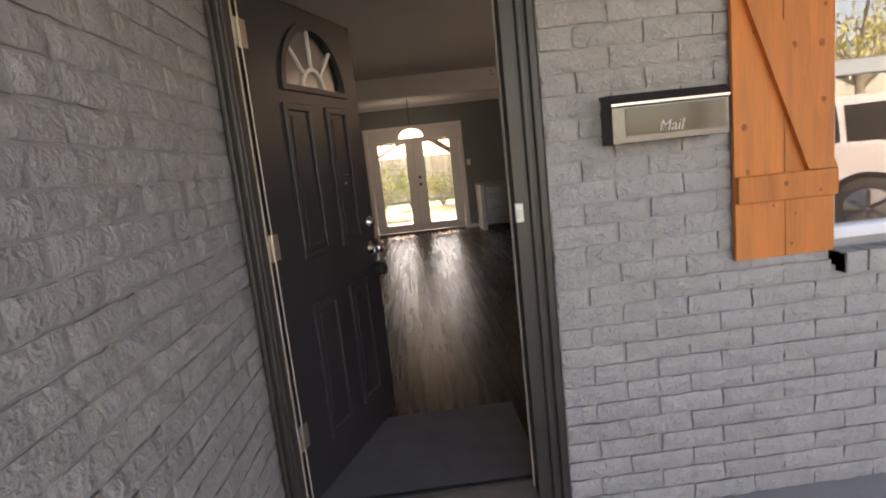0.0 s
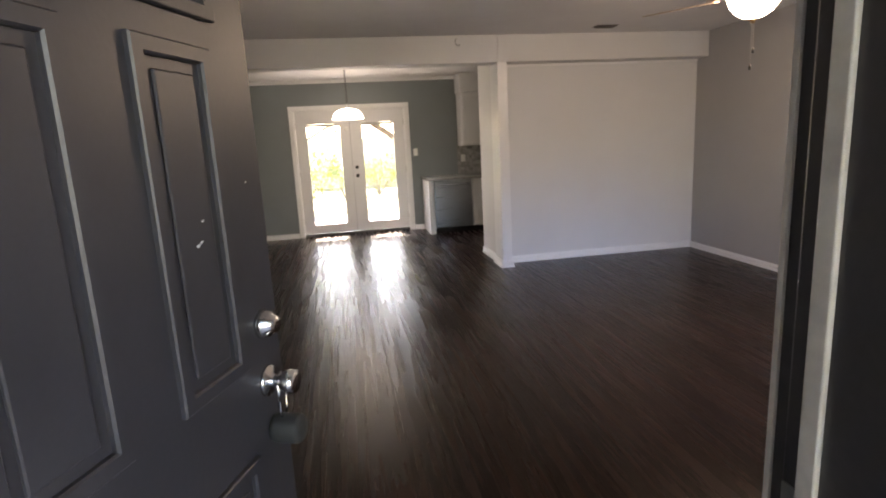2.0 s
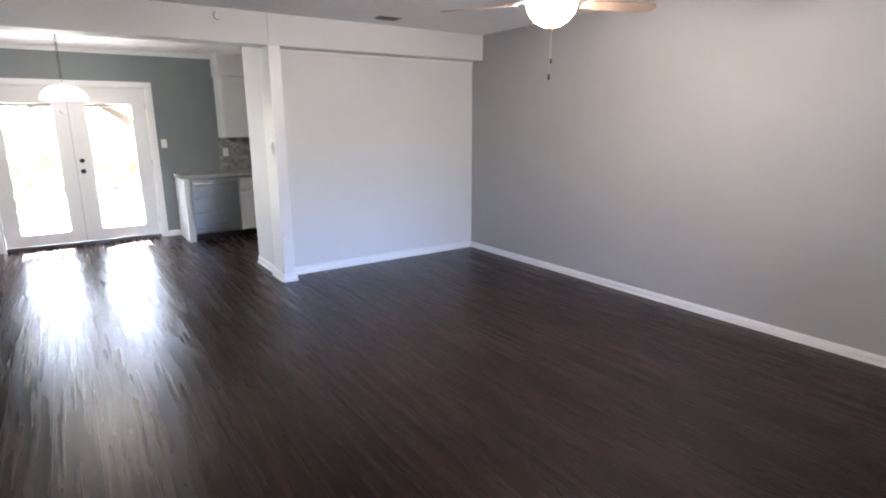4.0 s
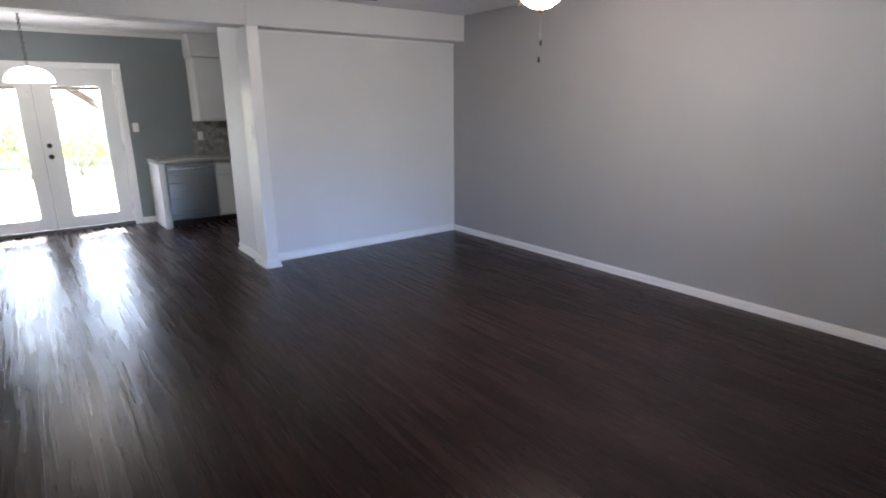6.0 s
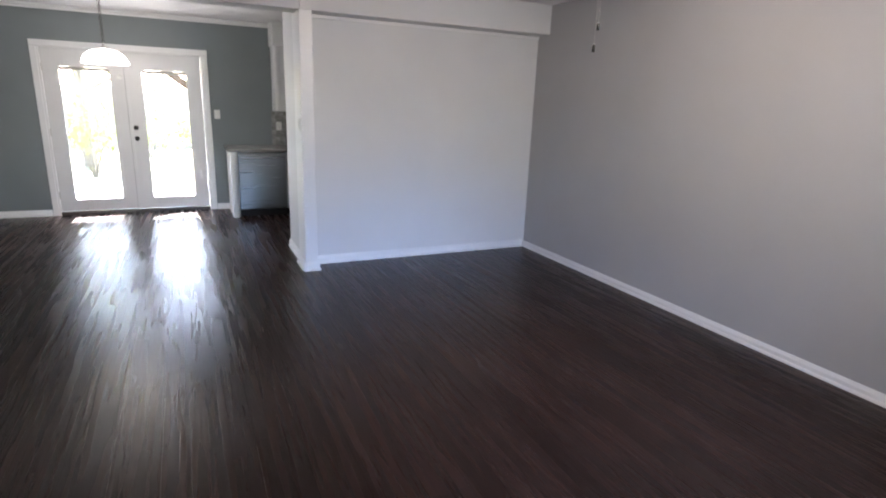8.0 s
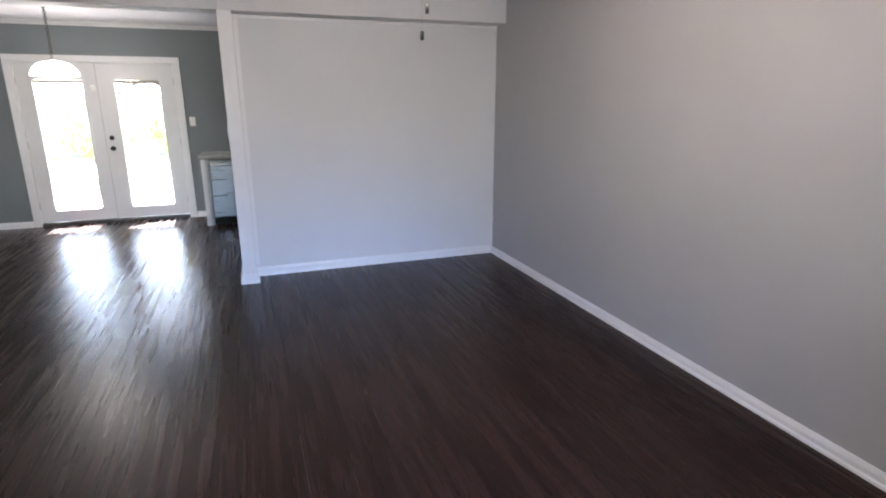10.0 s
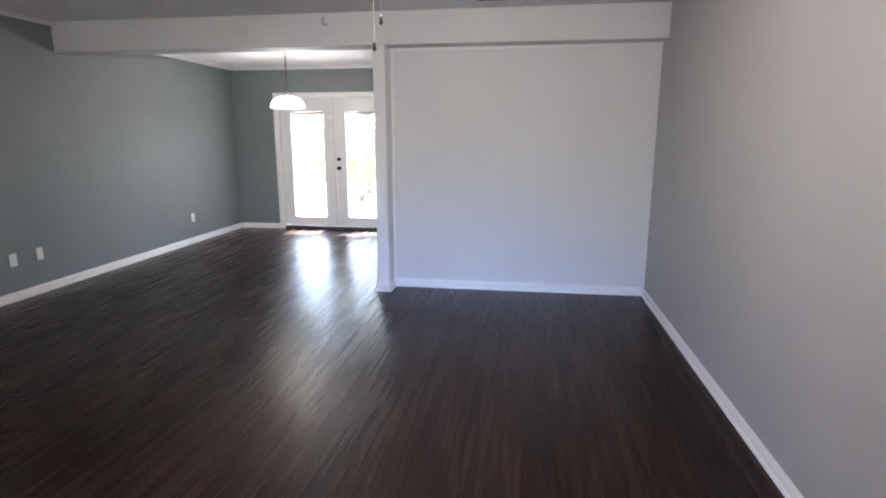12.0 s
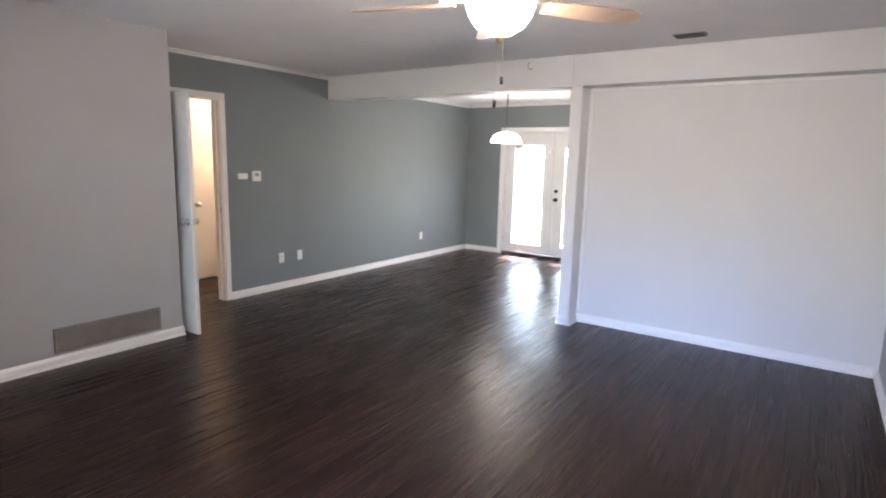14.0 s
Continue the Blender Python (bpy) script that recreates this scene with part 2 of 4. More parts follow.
# ---- plan ----
GREEN_X, RIGHT_X, BACK_Y, FRONT_Y = -1.115, 4.49, 8.70, 0.092
BEAM_Y, PANEL_Y, BEAM_Z, CEIL_Z, DINE_Z = 5.455, 5.655, 2.225, 2.50, 2.465
CLOSET_X, CLOSET_Y = -0.41, 3.06
BRICK_Y, SIDE_X, PORCH_Z = -0.085, -0.235, -0.085
DOOR_L, DOOR_R, DOOR_TOP = -0.175, 0.735, 2.06
HALL_Y0, HALL_Y1 = 3.15, 3.95
WIN = (1.90, 3.60, 0.89, 2.10)

# ---- floors, walls, ceilings ----
floor = structure("floor", boxed(-2.4, RIGHT_X + 0.1, 0.05, BACK_Y + 0.02, -0.08, -0.012), M_SUBFLOOR, "dark brown wood-look plank floor with a soft gloss", "floor")
structure("wall_front", holed(bmesh.new(), "x", -1.3, RIGHT_X + 0.15, -0.08, 2.75, 0.0, FRONT_Y, [(DOOR_L - 0.03, DOOR_R + 0.03, -0.08, DOOR_TOP + 0.03), WIN]), M_WALL, "pale grey painted wall round the front door and window", "wall")
structure("wall_right", boxed(RIGHT_X, RIGHT_X + 0.12, FRONT_Y, BACK_Y, -0.02, 2.7), M_WALL, "plain pale grey painted living room wall", "wall")
structure("wall_green", holed(bmesh.new(), "y", CLOSET_Y - 0.1, BACK_Y + 0.12, -0.02, 2.7, GREEN_X - 0.12, GREEN_X, [(HALL_Y0 - 0.02, HALL_Y1 + 0.02, -0.02, 2.10)]), M_GREEN, "dark slate green painted wall with a doorway", "wall")
structure("wall_back", holed(bmesh.new(), "x", GREEN_X, RIGHT_X + 0.12, -0.02, 2.7, BACK_Y, BACK_Y + 0.14, [(-0.40, 1.38, -0.02, 2.03)]), M_GREEN, "dark slate green dining wall round the patio doors", "wall")
bm = boxed(CLOSET_X - 0.1, CLOSET_X, FRONT_Y, CLOSET_Y, -0.02, 2.7)
box(bm, GREEN_X - 0.12, CLOSET_X - 0.1, CLOSET_Y - 0.1, CLOSET_Y, -0.02, 2.7)
structure("wall_closet", bm, M_WALL, "pale grey closet wall beside the entry", "wall")
structure("wall_closet_back", boxed(GREEN_X - 0.12, GREEN_X, FRONT_Y, CLOSET_Y - 0.1, -0.02, 2.7), M_WALL, "closed closet back wall", "wall")
structure("wall_partition", boxed(2.125, RIGHT_X, PANEL_Y, PANEL_Y + 0.1, -0.02, BEAM_Z + 0.02), M_WHITEWALL, "white recessed wall panel under a beam", "wall")
bm = boxed(2.045, 2.16, PANEL_Y + 0.1, 6.42, -0.02, BEAM_Z + 0.25)
box(bm, 2.16, RIGHT_X, 6.30, 6.42, -0.02, 2.6)
structure("wall_kitchen_return", bm, M_WHITEWALL, "white wall end beside the kitchen", "wall")
structure("post", boxed(2.015, 2.125, BEAM_Y, PANEL_Y + 0.10, -0.02, BEAM_Z, bevel=0.004), M_TRIM, "white painted post carrying the beam", "post")
bm = boxed(GREEN_X, 2.025, BEAM_Y, BEAM_Y + 0.24, BEAM_Z, 2.56, bevel=0.004)
box(bm, 2.027, RIGHT_X, BEAM_Y, PANEL_Y + 0.1, BEAM_Z, 2.56, bevel=0.004)
structure("beam", bm, M_WHITEWALL, "boxed white ceiling beam across the room", "beam")
structure("ceiling", boxed(GREEN_X - 0.12, RIGHT_X + 0.1, 0.0, BEAM_Y + 0.1, CEIL_Z, CEIL_Z + 0.1), M_CEIL, "lightly textured white living room ceiling", "ceiling")
structure("ceiling_dining", boxed(GREEN_X - 0.1, RIGHT_X + 0.1, BEAM_Y + 0.12, BACK_Y + 0.1, DINE_Z, DINE_Z + 0.1), M_CEIL, "white dining room ceiling", "ceiling")
# hall behind the green wall
structure("wall_hall", boxed(-2.37, -2.25, 2.4, 6.2, -0.02, 2.7), M_WHITEWALL, "plain cream hall wall", "wall")
bm = boxed(-2.25, GREEN_X - 0.12, 2.4, 2.5, -0.02, 2.7)
box(bm, -2.25, GREEN_X - 0.12, 6.1, 6.2, -0.02, 2.7)
structure("wall_hall_end", bm, M_WHITEWALL, "plain cream hall end wall", "wall")
structure("ceiling_hall", boxed(-2.37, GREEN_X - 0.12, 2.4, 6.2, 2.45, 2.55), M_CEIL, "white hall ceiling", "ceiling")
# roof that closes the house
bm = boxed(-6.0, RIGHT_X + 1.0, -0.62, BACK_Y + 0.6, 2.72, 2.86)
# unseen porch cover, added to keep sky light off the side brick wall
box(bm, -6.0, RIGHT_X + 1.0, -3.3, -0.62, 2.70, 2.84)
structure("roof", bm, M_ROOF, "dark shingle roof with an unseen porch cover added for shade", "roof")


def skirting(name, p0, p1, out, mat=M_TRIM, h=0.078, d=0.015):
    """A baseboard with an eased top and a shoe mould, from p0 to p1, with its face turned to out."""
    p0, p1, out = Vector((*p0, 0)), Vector((*p1, 0)), Vector((*out, 0))
    prof = [(0, 0), (d + 0.012, 0), (d + 0.010, 0.012), (d, 0.018), (d, h - 0.022), (d * 0.6, h - 0.008), (d * 0.35, h), (0, h)]
    bm = bmesh.new()
    rows = [[bm.verts.new(p + out * a + Vector((0, 0, b))) for a, b in prof] for p in (p0, p1)]
    n = len(prof)
    for i in range(n):
        j = (i + 1) % n
        bm.faces.new((rows[0][i], rows[0][j], rows[1][j], rows[1][i]))
    bm.faces.new(rows[0])
    bm.faces.new(rows[1][::-1])
    return structure(name, bm, mat, "white painted baseboard along the wall", "baseboard")


skirting("baseboard", (RIGHT_X, FRONT_Y), (RIGHT_X, PANEL_Y), (-1, 0), h=0.064)
skirting("baseboard", (2.125, PANEL_Y), (RIGHT_X - 0.03, PANEL_Y), (0, -1))
skirting("baseboard", (2.0, BEAM_Y), (2.14, BEAM_Y), (0, -1))
skirting("baseboard", (2.125, BEAM_Y - 0.02), (2.125, PANEL_Y - 0.028), (1, 0))
skirting("baseboard", (2.015, BEAM_Y), (2.015, PANEL_Y + 0.12), (-1, 0))
skirting("baseboard", (2.045, PANEL_Y + 0.12), (2.045, 6.42), (-1, 0))
skirting("baseboard", (GREEN_X, 4.015), (GREEN_X, BACK_Y), (1, 0))
skirting("baseboard", (GREEN_X + 0.03, BACK_Y), (-0.462, BACK_Y), (0, -1))
skirting("baseboard", (1.445, BACK_Y), (1.60, BACK_Y), (0, -1))
skirting("baseboard", (CLOSET_X, FRONT_Y), (CLOSET_X, CLOSET_Y + 0.01), (1, 0))
skirting("baseboard", (0.84, FRONT_Y), (RIGHT_X - 0.03, FRONT_Y), (0, 1))
skirting("baseboard", (-2.25, 2.5), (-2.25, 4.12), (1, 0))


def crown(p0, p1, out, z, s=0.035):
    p0, p1, out = Vector((*p0, z)), Vector((*p1, z)), Vector((*out, 0))
    prof = [(0, 0), (0, -s), (s * 0.3, -s), (s * 0.45, -s * 0.55), (s, -s * 0.25), (s, 0)]
    bm = bmesh.new()
    rows = [[bm.verts.new(p + out * a + Vector((0, 0, b))) for a, b in prof] for p in (p0, p1)]
    for i in range(6):
        j = (i + 1) % 6
        bm.faces.new((rows[0][i], rows[0][j], rows[1][j], rows[1][i]))
    bm.faces.new(rows[0])
    bm.faces.new(rows[1][::-1])
    return structure("trim", bm, M_TRIM, "narrow white crown moulding at the ceiling", "trim")


crown((GREEN_X, CLOSET_Y), (GREEN_X, BEAM_Y), (1, 0), CEIL_Z)
crown((GREEN_X, BEAM_Y + 0.24), (GREEN_X, BACK_Y), (1, 0), DINE_Z, 0.05)
crown((GREEN_X + 0.05, BACK_Y), (2.24, BACK_Y), (0, -1), DINE_Z, 0.05)
# batten at the head of the recessed panel
structure("trim", boxed(2.127, RIGHT_X, PANEL_Y - 0.014, PANEL_Y - 0.001, BEAM_Z - 0.028, BEAM_Z - 0.002, bevel=0.003), M_TRIM, "thin white batten under the beam", "trim")
structure("trim", boxed(2.13, 2.165, PANEL_Y - 0.012, PANEL_Y - 0.001, 0.1, BEAM_Z - 0.03, bevel=0.003), M_TRIM, "thin white batten beside the post", "trim")


# ---- outdoors ----
structure("ground", boxed(-400, 400, -400, 400, -0.35, -0.16), M_GRASS, "dry sunlit lawn reaching far away", "ground")
structure("pavement", boxed(SIDE_X, 6.5, -3.2, 0.0, -0.30, PORCH_Z, bevel=0.01), M_CONC, "pale grey concrete porch slab", "pavement")
structure("road", boxed(1.0, 30.0, -11.5, -3.2, -0.30, -0.13), M_ASPHALT, "pale concrete driveway", "driveway")
structure("patio", boxed(-2.5, 5.0, BACK_Y + 0.14, 11.6, -0.30, -0.06, bevel=0.01), M_CONC, "pale concrete patio slab behind the house", "patio")


# unseen wall, added only to cut the light reaching the side brickwork
structure("wall_porch_blocker", boxed(6.42, 6.55, -3.3, 0.0, -0.2, 2.70), M_MORTAR, "unseen plain grey wall added to block light from the porch", "wall")


# ---- front door and its frame ----
def front_frame():
    f = thing("door_1", "dark painted front door frame with worn pale weather strip", "door frame", kind="structure")
    top = DOOR_TOP
    for x0, x1 in ((SIDE_X + 0.002, DOOR_L), (DOOR_R, 0.857)):
        part("jamb", boxed(x0, x1, -0.06, 0.054, -0.02, top, bevel=0.004), M_BRONZE, f)
    for x0, x1 in ((DOOR_L - 0.032, DOOR_L - 0.022), (DOOR_R + 0.022, DOOR_R + 0.032)):
        part("inner_jamb", boxed(x0, x1, 0.0545, FRONT_Y + 0.006, 0.0, top, bevel=0.003), M_BRONZE, f)
    part("head", boxed(SIDE_X + 0.002, 0.857, -0.06, FRONT_Y + 0.008, top, top + 0.08, bevel=0.004), M_BRONZE, f)
    # stepped brick mould on the outer side
    for x, w in ((DOOR_R + 0.066, 0.012), (DOOR_R + 0.105, 0.015), (DOOR_L - 0.046, 0.010), (DOOR_L - 0.018, 0.009)):
        part("brick_mould", boxed(x - w, x + w, -0.078, -0.058, -0.02, top + 0.03, bevel=0.006), M_BRONZE, f)
    # bare edges of the rabbet that the dark paint has missed
    for x0, x1, ya, yb in ((DOOR_L - 0.001, DOOR_L + 0.004, 0.012, 0.022), (DOOR_R - 0.006, DOOR_R + 0.001, 0.010, 0.031)):
        part("door_stop", boxed(x0, x1, ya, yb, 0.010, top, bevel=0.002), M_STRIP, f, "pale unpainted door stop edge")
    part("weather_strip", boxed(DOOR_L + 0.008, DOOR_L + 0.013, 0.056, 0.062, 0.012, top, bevel=0.001), M_STRIP, f, "thin pale weather strip")
    part("weather_strip", boxed(DOOR_R + 0.018, DOOR_R + 0.0225, FRONT_Y - 0.004, FRONT_Y + 0.004, 0.012, top, bevel=0.001), M_STRIP, f, "thin pale weather strip")
    for z in (0.314, 1.084, 1.864):
        part("hinge_leaf", boxed(DOOR_L - 0.001, DOOR_L + 0.003, 0.032, 0.070, z - 0.05, z + 0.05, bevel=0.001), M_PLATE, f, "worn bare metal hinge leaf")
    part("strike_plate", boxed(DOOR_R - 0.002, DOOR_R + 0.001, 0.034, 0.050, 1.03, 1.10), M_NICKEL, f)
    part("threshold", boxed(DOOR_L, DOOR_R, -0.09, 0.092, -0.075, 0.008, bevel=0.008), M_ALU, f, "worn metal threshold")
    part("threshold_seal", boxed(DOOR_L + 0.003, DOOR_R - 0.003, 0.055, 0.075, 0.004, 0.016, bevel=0.003), M_RUBBER, f)
    return f


front_frame()
# inner casing
bm = boxed(DOOR_L - 0.10, DOOR_L - 0.034, FRONT_Y + 0.001, FRONT_Y + 0.016, 0, DOOR_TOP + 0.08, bevel=0.004)
box(bm, DOOR_R + 0.034, DOOR_R + 0.10, FRONT_Y + 0.001, FRONT_Y + 0.016, 0, DOOR_TOP + 0.08, bevel=0.004)
structure("trim", bm, M_TRIM, "white casing inside the front door", "trim")

bell = thing("doorbell", "small white lit push doorbell on the dark door frame", "doorbell", pose(0.748, -0.0605, 1.128))
part("housing", boxed(-0.015, 0.015, -0.018, 0, -0.035, 0.035, bevel=0.004), M_PLASTIC, bell)
part("button", boxed(-0.009, 0.009, -0.021, -0.017, -0.02, 0.012, bevel=0.002), M_TRIM, bell)


def pressed_panel(name, x0, x1, z0, z1, mat, parent):
    """A raised frame with a raised field inside it, on the face at y = 0, turned to -y."""
    p = part(name, mitred(bmesh.new(), x0, x1, z0, z1, 0.030, -0.012, 0.001), mat, parent)
    i = 0.05
    part("raised_field", boxed(x0 + i, x1 - i, -0.006, 0.001, z0 + i, z1 - i, bevel=0.004), mat, p)
    return p


def front_door():
    w, h, t = 0.885, 2.03, 0.044
    d = thing("front_door", "black paneled front door with a fan light, standing open", "door", pose(DOOR_L + 0.006, 0.068, 0.014, 0, 0, 69))
    bm = bmesh.new()
    cx, fz, fr = 0.490, 1.695, 0.255
    arc = [(cx + fr * math.cos(a), fz + fr * math.sin(a)) for a in np.linspace(0, math.pi, 17)]
    # slab with the half-round opening: below, left, right and the ring above
    box(bm, 0, w, 0, t, 0, fz)
    box(bm, 0, cx - fr, 0, t, fz, h)
    box(bm, cx + fr, w, 0, t, fz, h)
    for (xa, za), (xb, zb) in zip(arc, arc[1:]):
        extrude(bm, [(xa, za), (xb, zb), (xb, h), (xa, h)], "y", 0, t)
    part("slab", bm, M_BLACK, d)
    bm = bmesh.new()
    outline = [(x, z) for x, z in arc]
    extrude(bm, outline, "y", t / 2 - 0.003, t / 2 + 0.003)
    pane = part("fan_light", bm, M_FROST, d, "half-round glass fan light")
    bm = bmesh.new()
    for k in range(16):
        a0, a1 = math.pi * k / 16, math.pi * (k + 1) / 16
        extrude(bm, [(cx + r * math.cos(a), fz + r * math.sin(a)) for r, a in ((fr - 0.006, a0), (fr + 0.024, a0), (fr + 0.024, a1), (fr - 0.006, a1))], "y", -0.012, 0.002)
    box(bm, cx - fr - 0.024, cx + fr + 0.024, -0.012, 0.002, fz - 0.022, fz + 0.004, bevel=0.003)
    part("light_surround", bm, M_BLACK, pane)
    bm = bmesh.new()
    for a in (45, 90, 135):
        c, s = math.cos(radians(a)), math.sin(radians(a))
        px, pz = -s * 0.006, c * 0.006
        r0, r1 = 0.085, fr
        extrude(bm, [(cx + c * r0 + px, fz + s * r0 + pz), (cx + c * r1 + px, fz + s * r1 + pz), (cx + c * r1 - px, fz + s * r1 - pz), (cx + c * r0 - px, fz + s * r0 - pz)], "y", 0.008, 0.020)
    for k in range(8):
        a0, a1 = math.pi * k / 8, math.pi * (k + 1) / 8
        extrude(bm, [(cx + r * math.cos(a), fz + r * math.sin(a)) for r, a in ((0.08, a0), (0.096, a0), (0.096, a1), (0.08, a1))], "y", 0.006, 0.026)
    part("glazing_bars", bm, M_TRIM, pane, "pale curved glazing bars")
    for x0, x1 in ((0.198, 0.412), (0.532, 0.738)):
        for z0, z1 in ((0.985, 1.622), (0.19, 0.79)):
            pressed_panel("panel", x0, x1, z0, z1, M_BLACK, d)
    for z in (0.30, 1.07, 1.85):
        hg = part("hinge", boxed(-0.006, 0.036, -0.004, 0.0, z - 0.05, z + 0.05), M_PLATE, d, "worn bare metal hinge")
        bm = bmesh.new()
        tube(bm, [(-0.006, -0.004, z - 0.052), (-0.006, -0.004, z + 0.052)], 0.007, 10)
        part("knuckle", bm, M_PLATE, hg)
    m = pose(w - 0.065, 0, 1.058, 90)
    part("deadbolt", lathe(bmesh.new(), [(0.032, 0), (0.032, 0.006), (0.027, 0.022), (0.020, 0.026), (0.018, 0.036), (0.006, 0.037)], 24, m), M_CHROME, d, "chrome deadbolt cylinder", True)
    m = pose(w - 0.065, 0, 0.924, 90)
    part("knob", lathe(bmesh.new(), [(0.036, 0), (0.034, 0.006), (0.015, 0.010), (0.014, 0.028), (0.022, 0.034), (0.027, 0.05), (0.026, 0.066), (0.012, 0.068)], 24, m), M_CHROME, d, "chrome door knob", True)
    part("latch", boxed(w - 0.001, w + 0.002, 0.008, 0.036, 0.895, 0.955), M_NICKEL, d)
    # pale nicks in the paint
    for x, z, r in ((0.655, 1.312, 0.005), (0.634, 1.270, 0.008), (0.644, 1.275, 0.006), (0.815, 1.37, 0.003)):
        part("paint_chip", extrude(bmesh.new(), [(x - r, z), (x, z - r * 0.5), (x + r, z + r * 0.4), (x, z + r * 0.4)], "y", -0.0065, -0.0045), M_PLASTIC, d)
    # lock box on the knob
    at = d.matrix_basis @ pose(w - 0.065, -0.030, 0.855)
    k = thing("lock_box", "small black key lock box hanging from the knob", "lock box", at)
    pts = [(0.018 * math.cos(a), 0, 0.032 + 0.055 * math.sin(a)) for a in np.linspace(-0.9, math.pi + 0.9, 14)]
    part("shackle", tube(bmesh.new(), pts, 0.004, 8), M_CHROME, k, "chrome shackle", True)
    part("case", lathe(bmesh.new(), [(0.014, 0.0), (0.031, 0.004), (0.034, 0.015), (0.034, 0.062), (0.029, 0.070), (0.012, 0.071)], 20, pose(0, 0.03, -0.045, 90, 0, 0)), M_RUBBER, k, "", True)


front_door()
# thin grey rectangle over the first planks inside the door
entry_ob = tagged(new("entry_rectangle", mesh_of("entry_rectangle", boxed(DOOR_L + 0.02, DOOR_R + 0.05, 0.10, 0.80, 0.0, 0.009, bevel=0.003), M_ENTRY)), "thin flat grey rectangle on the floor inside the door", "mat")

# ---- front window, shutter, mailbox ----
win = thing("window_1", "white framed single-hung front window with clear panes", "window", kind="structure")
x0, x1, z0, z1 = WIN
xm = (x0 + x1) / 2
for a in ((x0, x0 + 0.04, z0, z1), (x1 - 0.04, x1, z0, z1), (xm - 0.03, xm + 0.03, z0, z1)):
    part("window_frame", boxed(a[0], a[1], -0.05, 0.06, a[2], a[3], bevel=0.004), M_TRIM, win)
for a, b in ((z0, z0 + 0.045), (1.49, 1.545), (z1 - 0.045, z1)):
    for xa, xb in ((x0 + 0.04, xm - 0.03), (xm + 0.03, x1 - 0.04)):
        part("sash_rail", boxed(xa, xb, -0.045, 0.05, a, b, bevel=0.004), M_TRIM, win)
for xa, xb in ((x0 + 0.04, xm - 0.03), (xm + 0.03, x1 - 0.04)):
    for za, zb in ((z0 + 0.045, 1.49), (1.545, z1 - 0.045)):
        p = part("pane", boxed(xa, xb, -0.012, -0.008, za, zb), M_WINGLASS, win)
        p.visible_shadow = False
ledge = thing("window_ledge", "rowlock brick ledge painted grey under the window", "ledge", kind="structure")
for k in range(20):
    xa = 1.925 + k * 0.086
    part("brick", boxed(xa, xa + 0.076, BRICK_Y - 0.045, -0.02, 0.775, 0.855, bevel=0.005), M_BRICK, ledge)
part("mortar", boxed(1.925, 1.925 + 19 * 0.086 + 0.07, BRICK_Y - 0.035, -0.02, 0.78, 0.848), M_MORTAR, ledge)

sh = thing("shutter", "orange cedar board shutter with a diagonal brace", "shutter")
sx0, sx1, sz0, sz1, sy = 1.515, 1.885, 0.868, 2.12, BRICK_Y - 0.012
bw = (sx1 - sx0) / 2
for k in range(2):
    part("board", boxed(sx0 + k * bw + 0.001, sx0 + (k + 1) * bw - 0.001, sy - 0.020, sy, sz0, sz1, bevel=0.002), M_CEDAR, sh)
for za in (1.075, 1.86):
    part("rail", boxed(sx0 + 0.002, sx1 - 0.002, sy - 0.042, sy - 0.020, za, za + 0.095, bevel=0.003), M_CEDAR, sh)
ax, az, bx, bz = sx1 - 0.06, 1.172, sx0 + 0.05, 1.858
part("brace", extrude(bmesh.new(), [(ax - 0.05, az), (ax + 0.055, az), (bx + 0.055, bz), (bx - 0.045, bz)], "y", sy - 0.041, sy - 0.020), M_CEDAR, sh)
rk = random.Random(5)
for k in range(16):
    kx, kz, kr = rk.uniform(sx0 + 0.03, sx1 - 0.03), rk.uniform(sz0 + 0.03, 1.85), rk.uniform(0.005, 0.014)
    d = 0.0425 if 1.075 < kz < 1.17 else 0.0205
    part("knot", extrude(bmesh.new(), [(kx + kr * 0.8 * math.cos(a), kz + kr * math.sin(a)) for a in np.linspace(0, 2 * math.pi, 9)[:-1]], "y", sy - d - 0.0006, sy - d + 0.001), M_KNOT, sh)
part("cleat", boxed(sx0 + 0.02, sx1 - 0.02, sy, BRICK_Y + 0.012, 1.10, 1.15), M_CEDAR, sh)

mb = thing("mailbox", "wall mailbox with black sides and a glossy front", "mailbox", pose(1.06, BRICK_Y + 0.008, 1.33))
W, D, H = 0.40, 0.105, 0.155
part("body", extrude(bmesh.new(), [(0, 0), (-D, 0.0), (-D, H * 0.80), (-D * 0.85, H * 0.97), (0, H)], "x", 0, W), M_BLACK, mb)
part("front_panel", boxed(0.0, W, -D - 0.006, -D - 0.0005, 0.001, H * 0.78, bevel=0.002), M_MAILFACE, mb, "glossy grey front panel")
bm = boxed(0.045, W - 0.012, -D - 0.0085, -D - 0.0065, 0.024, 0.114, bevel=0.001)
part("inset", bm, M_CARGLASS, mb, "dark glossy inset")
part("lid", extrude(bmesh.new(), [(0.0, H + 0.001), (-D * 0.86, H * 0.98), (-D - 0.010, H * 0.80), (-D - 0.012, H * 0.86), (-D * 0.86, H * 1.05), (0.0, H + 0.012)], "x", -0.004, W + 0.004), M_BLACK, mb)
part("lid_edge", boxed(-0.002, W + 0.002, -D - 0.014, -D - 0.009, H * 0.80, H * 0.86, bevel=0.001), M_NICKEL, mb)
txt = bpy.data.curves.new("mail_text", "FONT")
txt.body, txt.size, txt.extrude, txt.shear = "Mail", 0.052, 0.0012, 0.25
to = new("lettering", txt)
dg = bpy.context.evaluated_depsgraph_get()
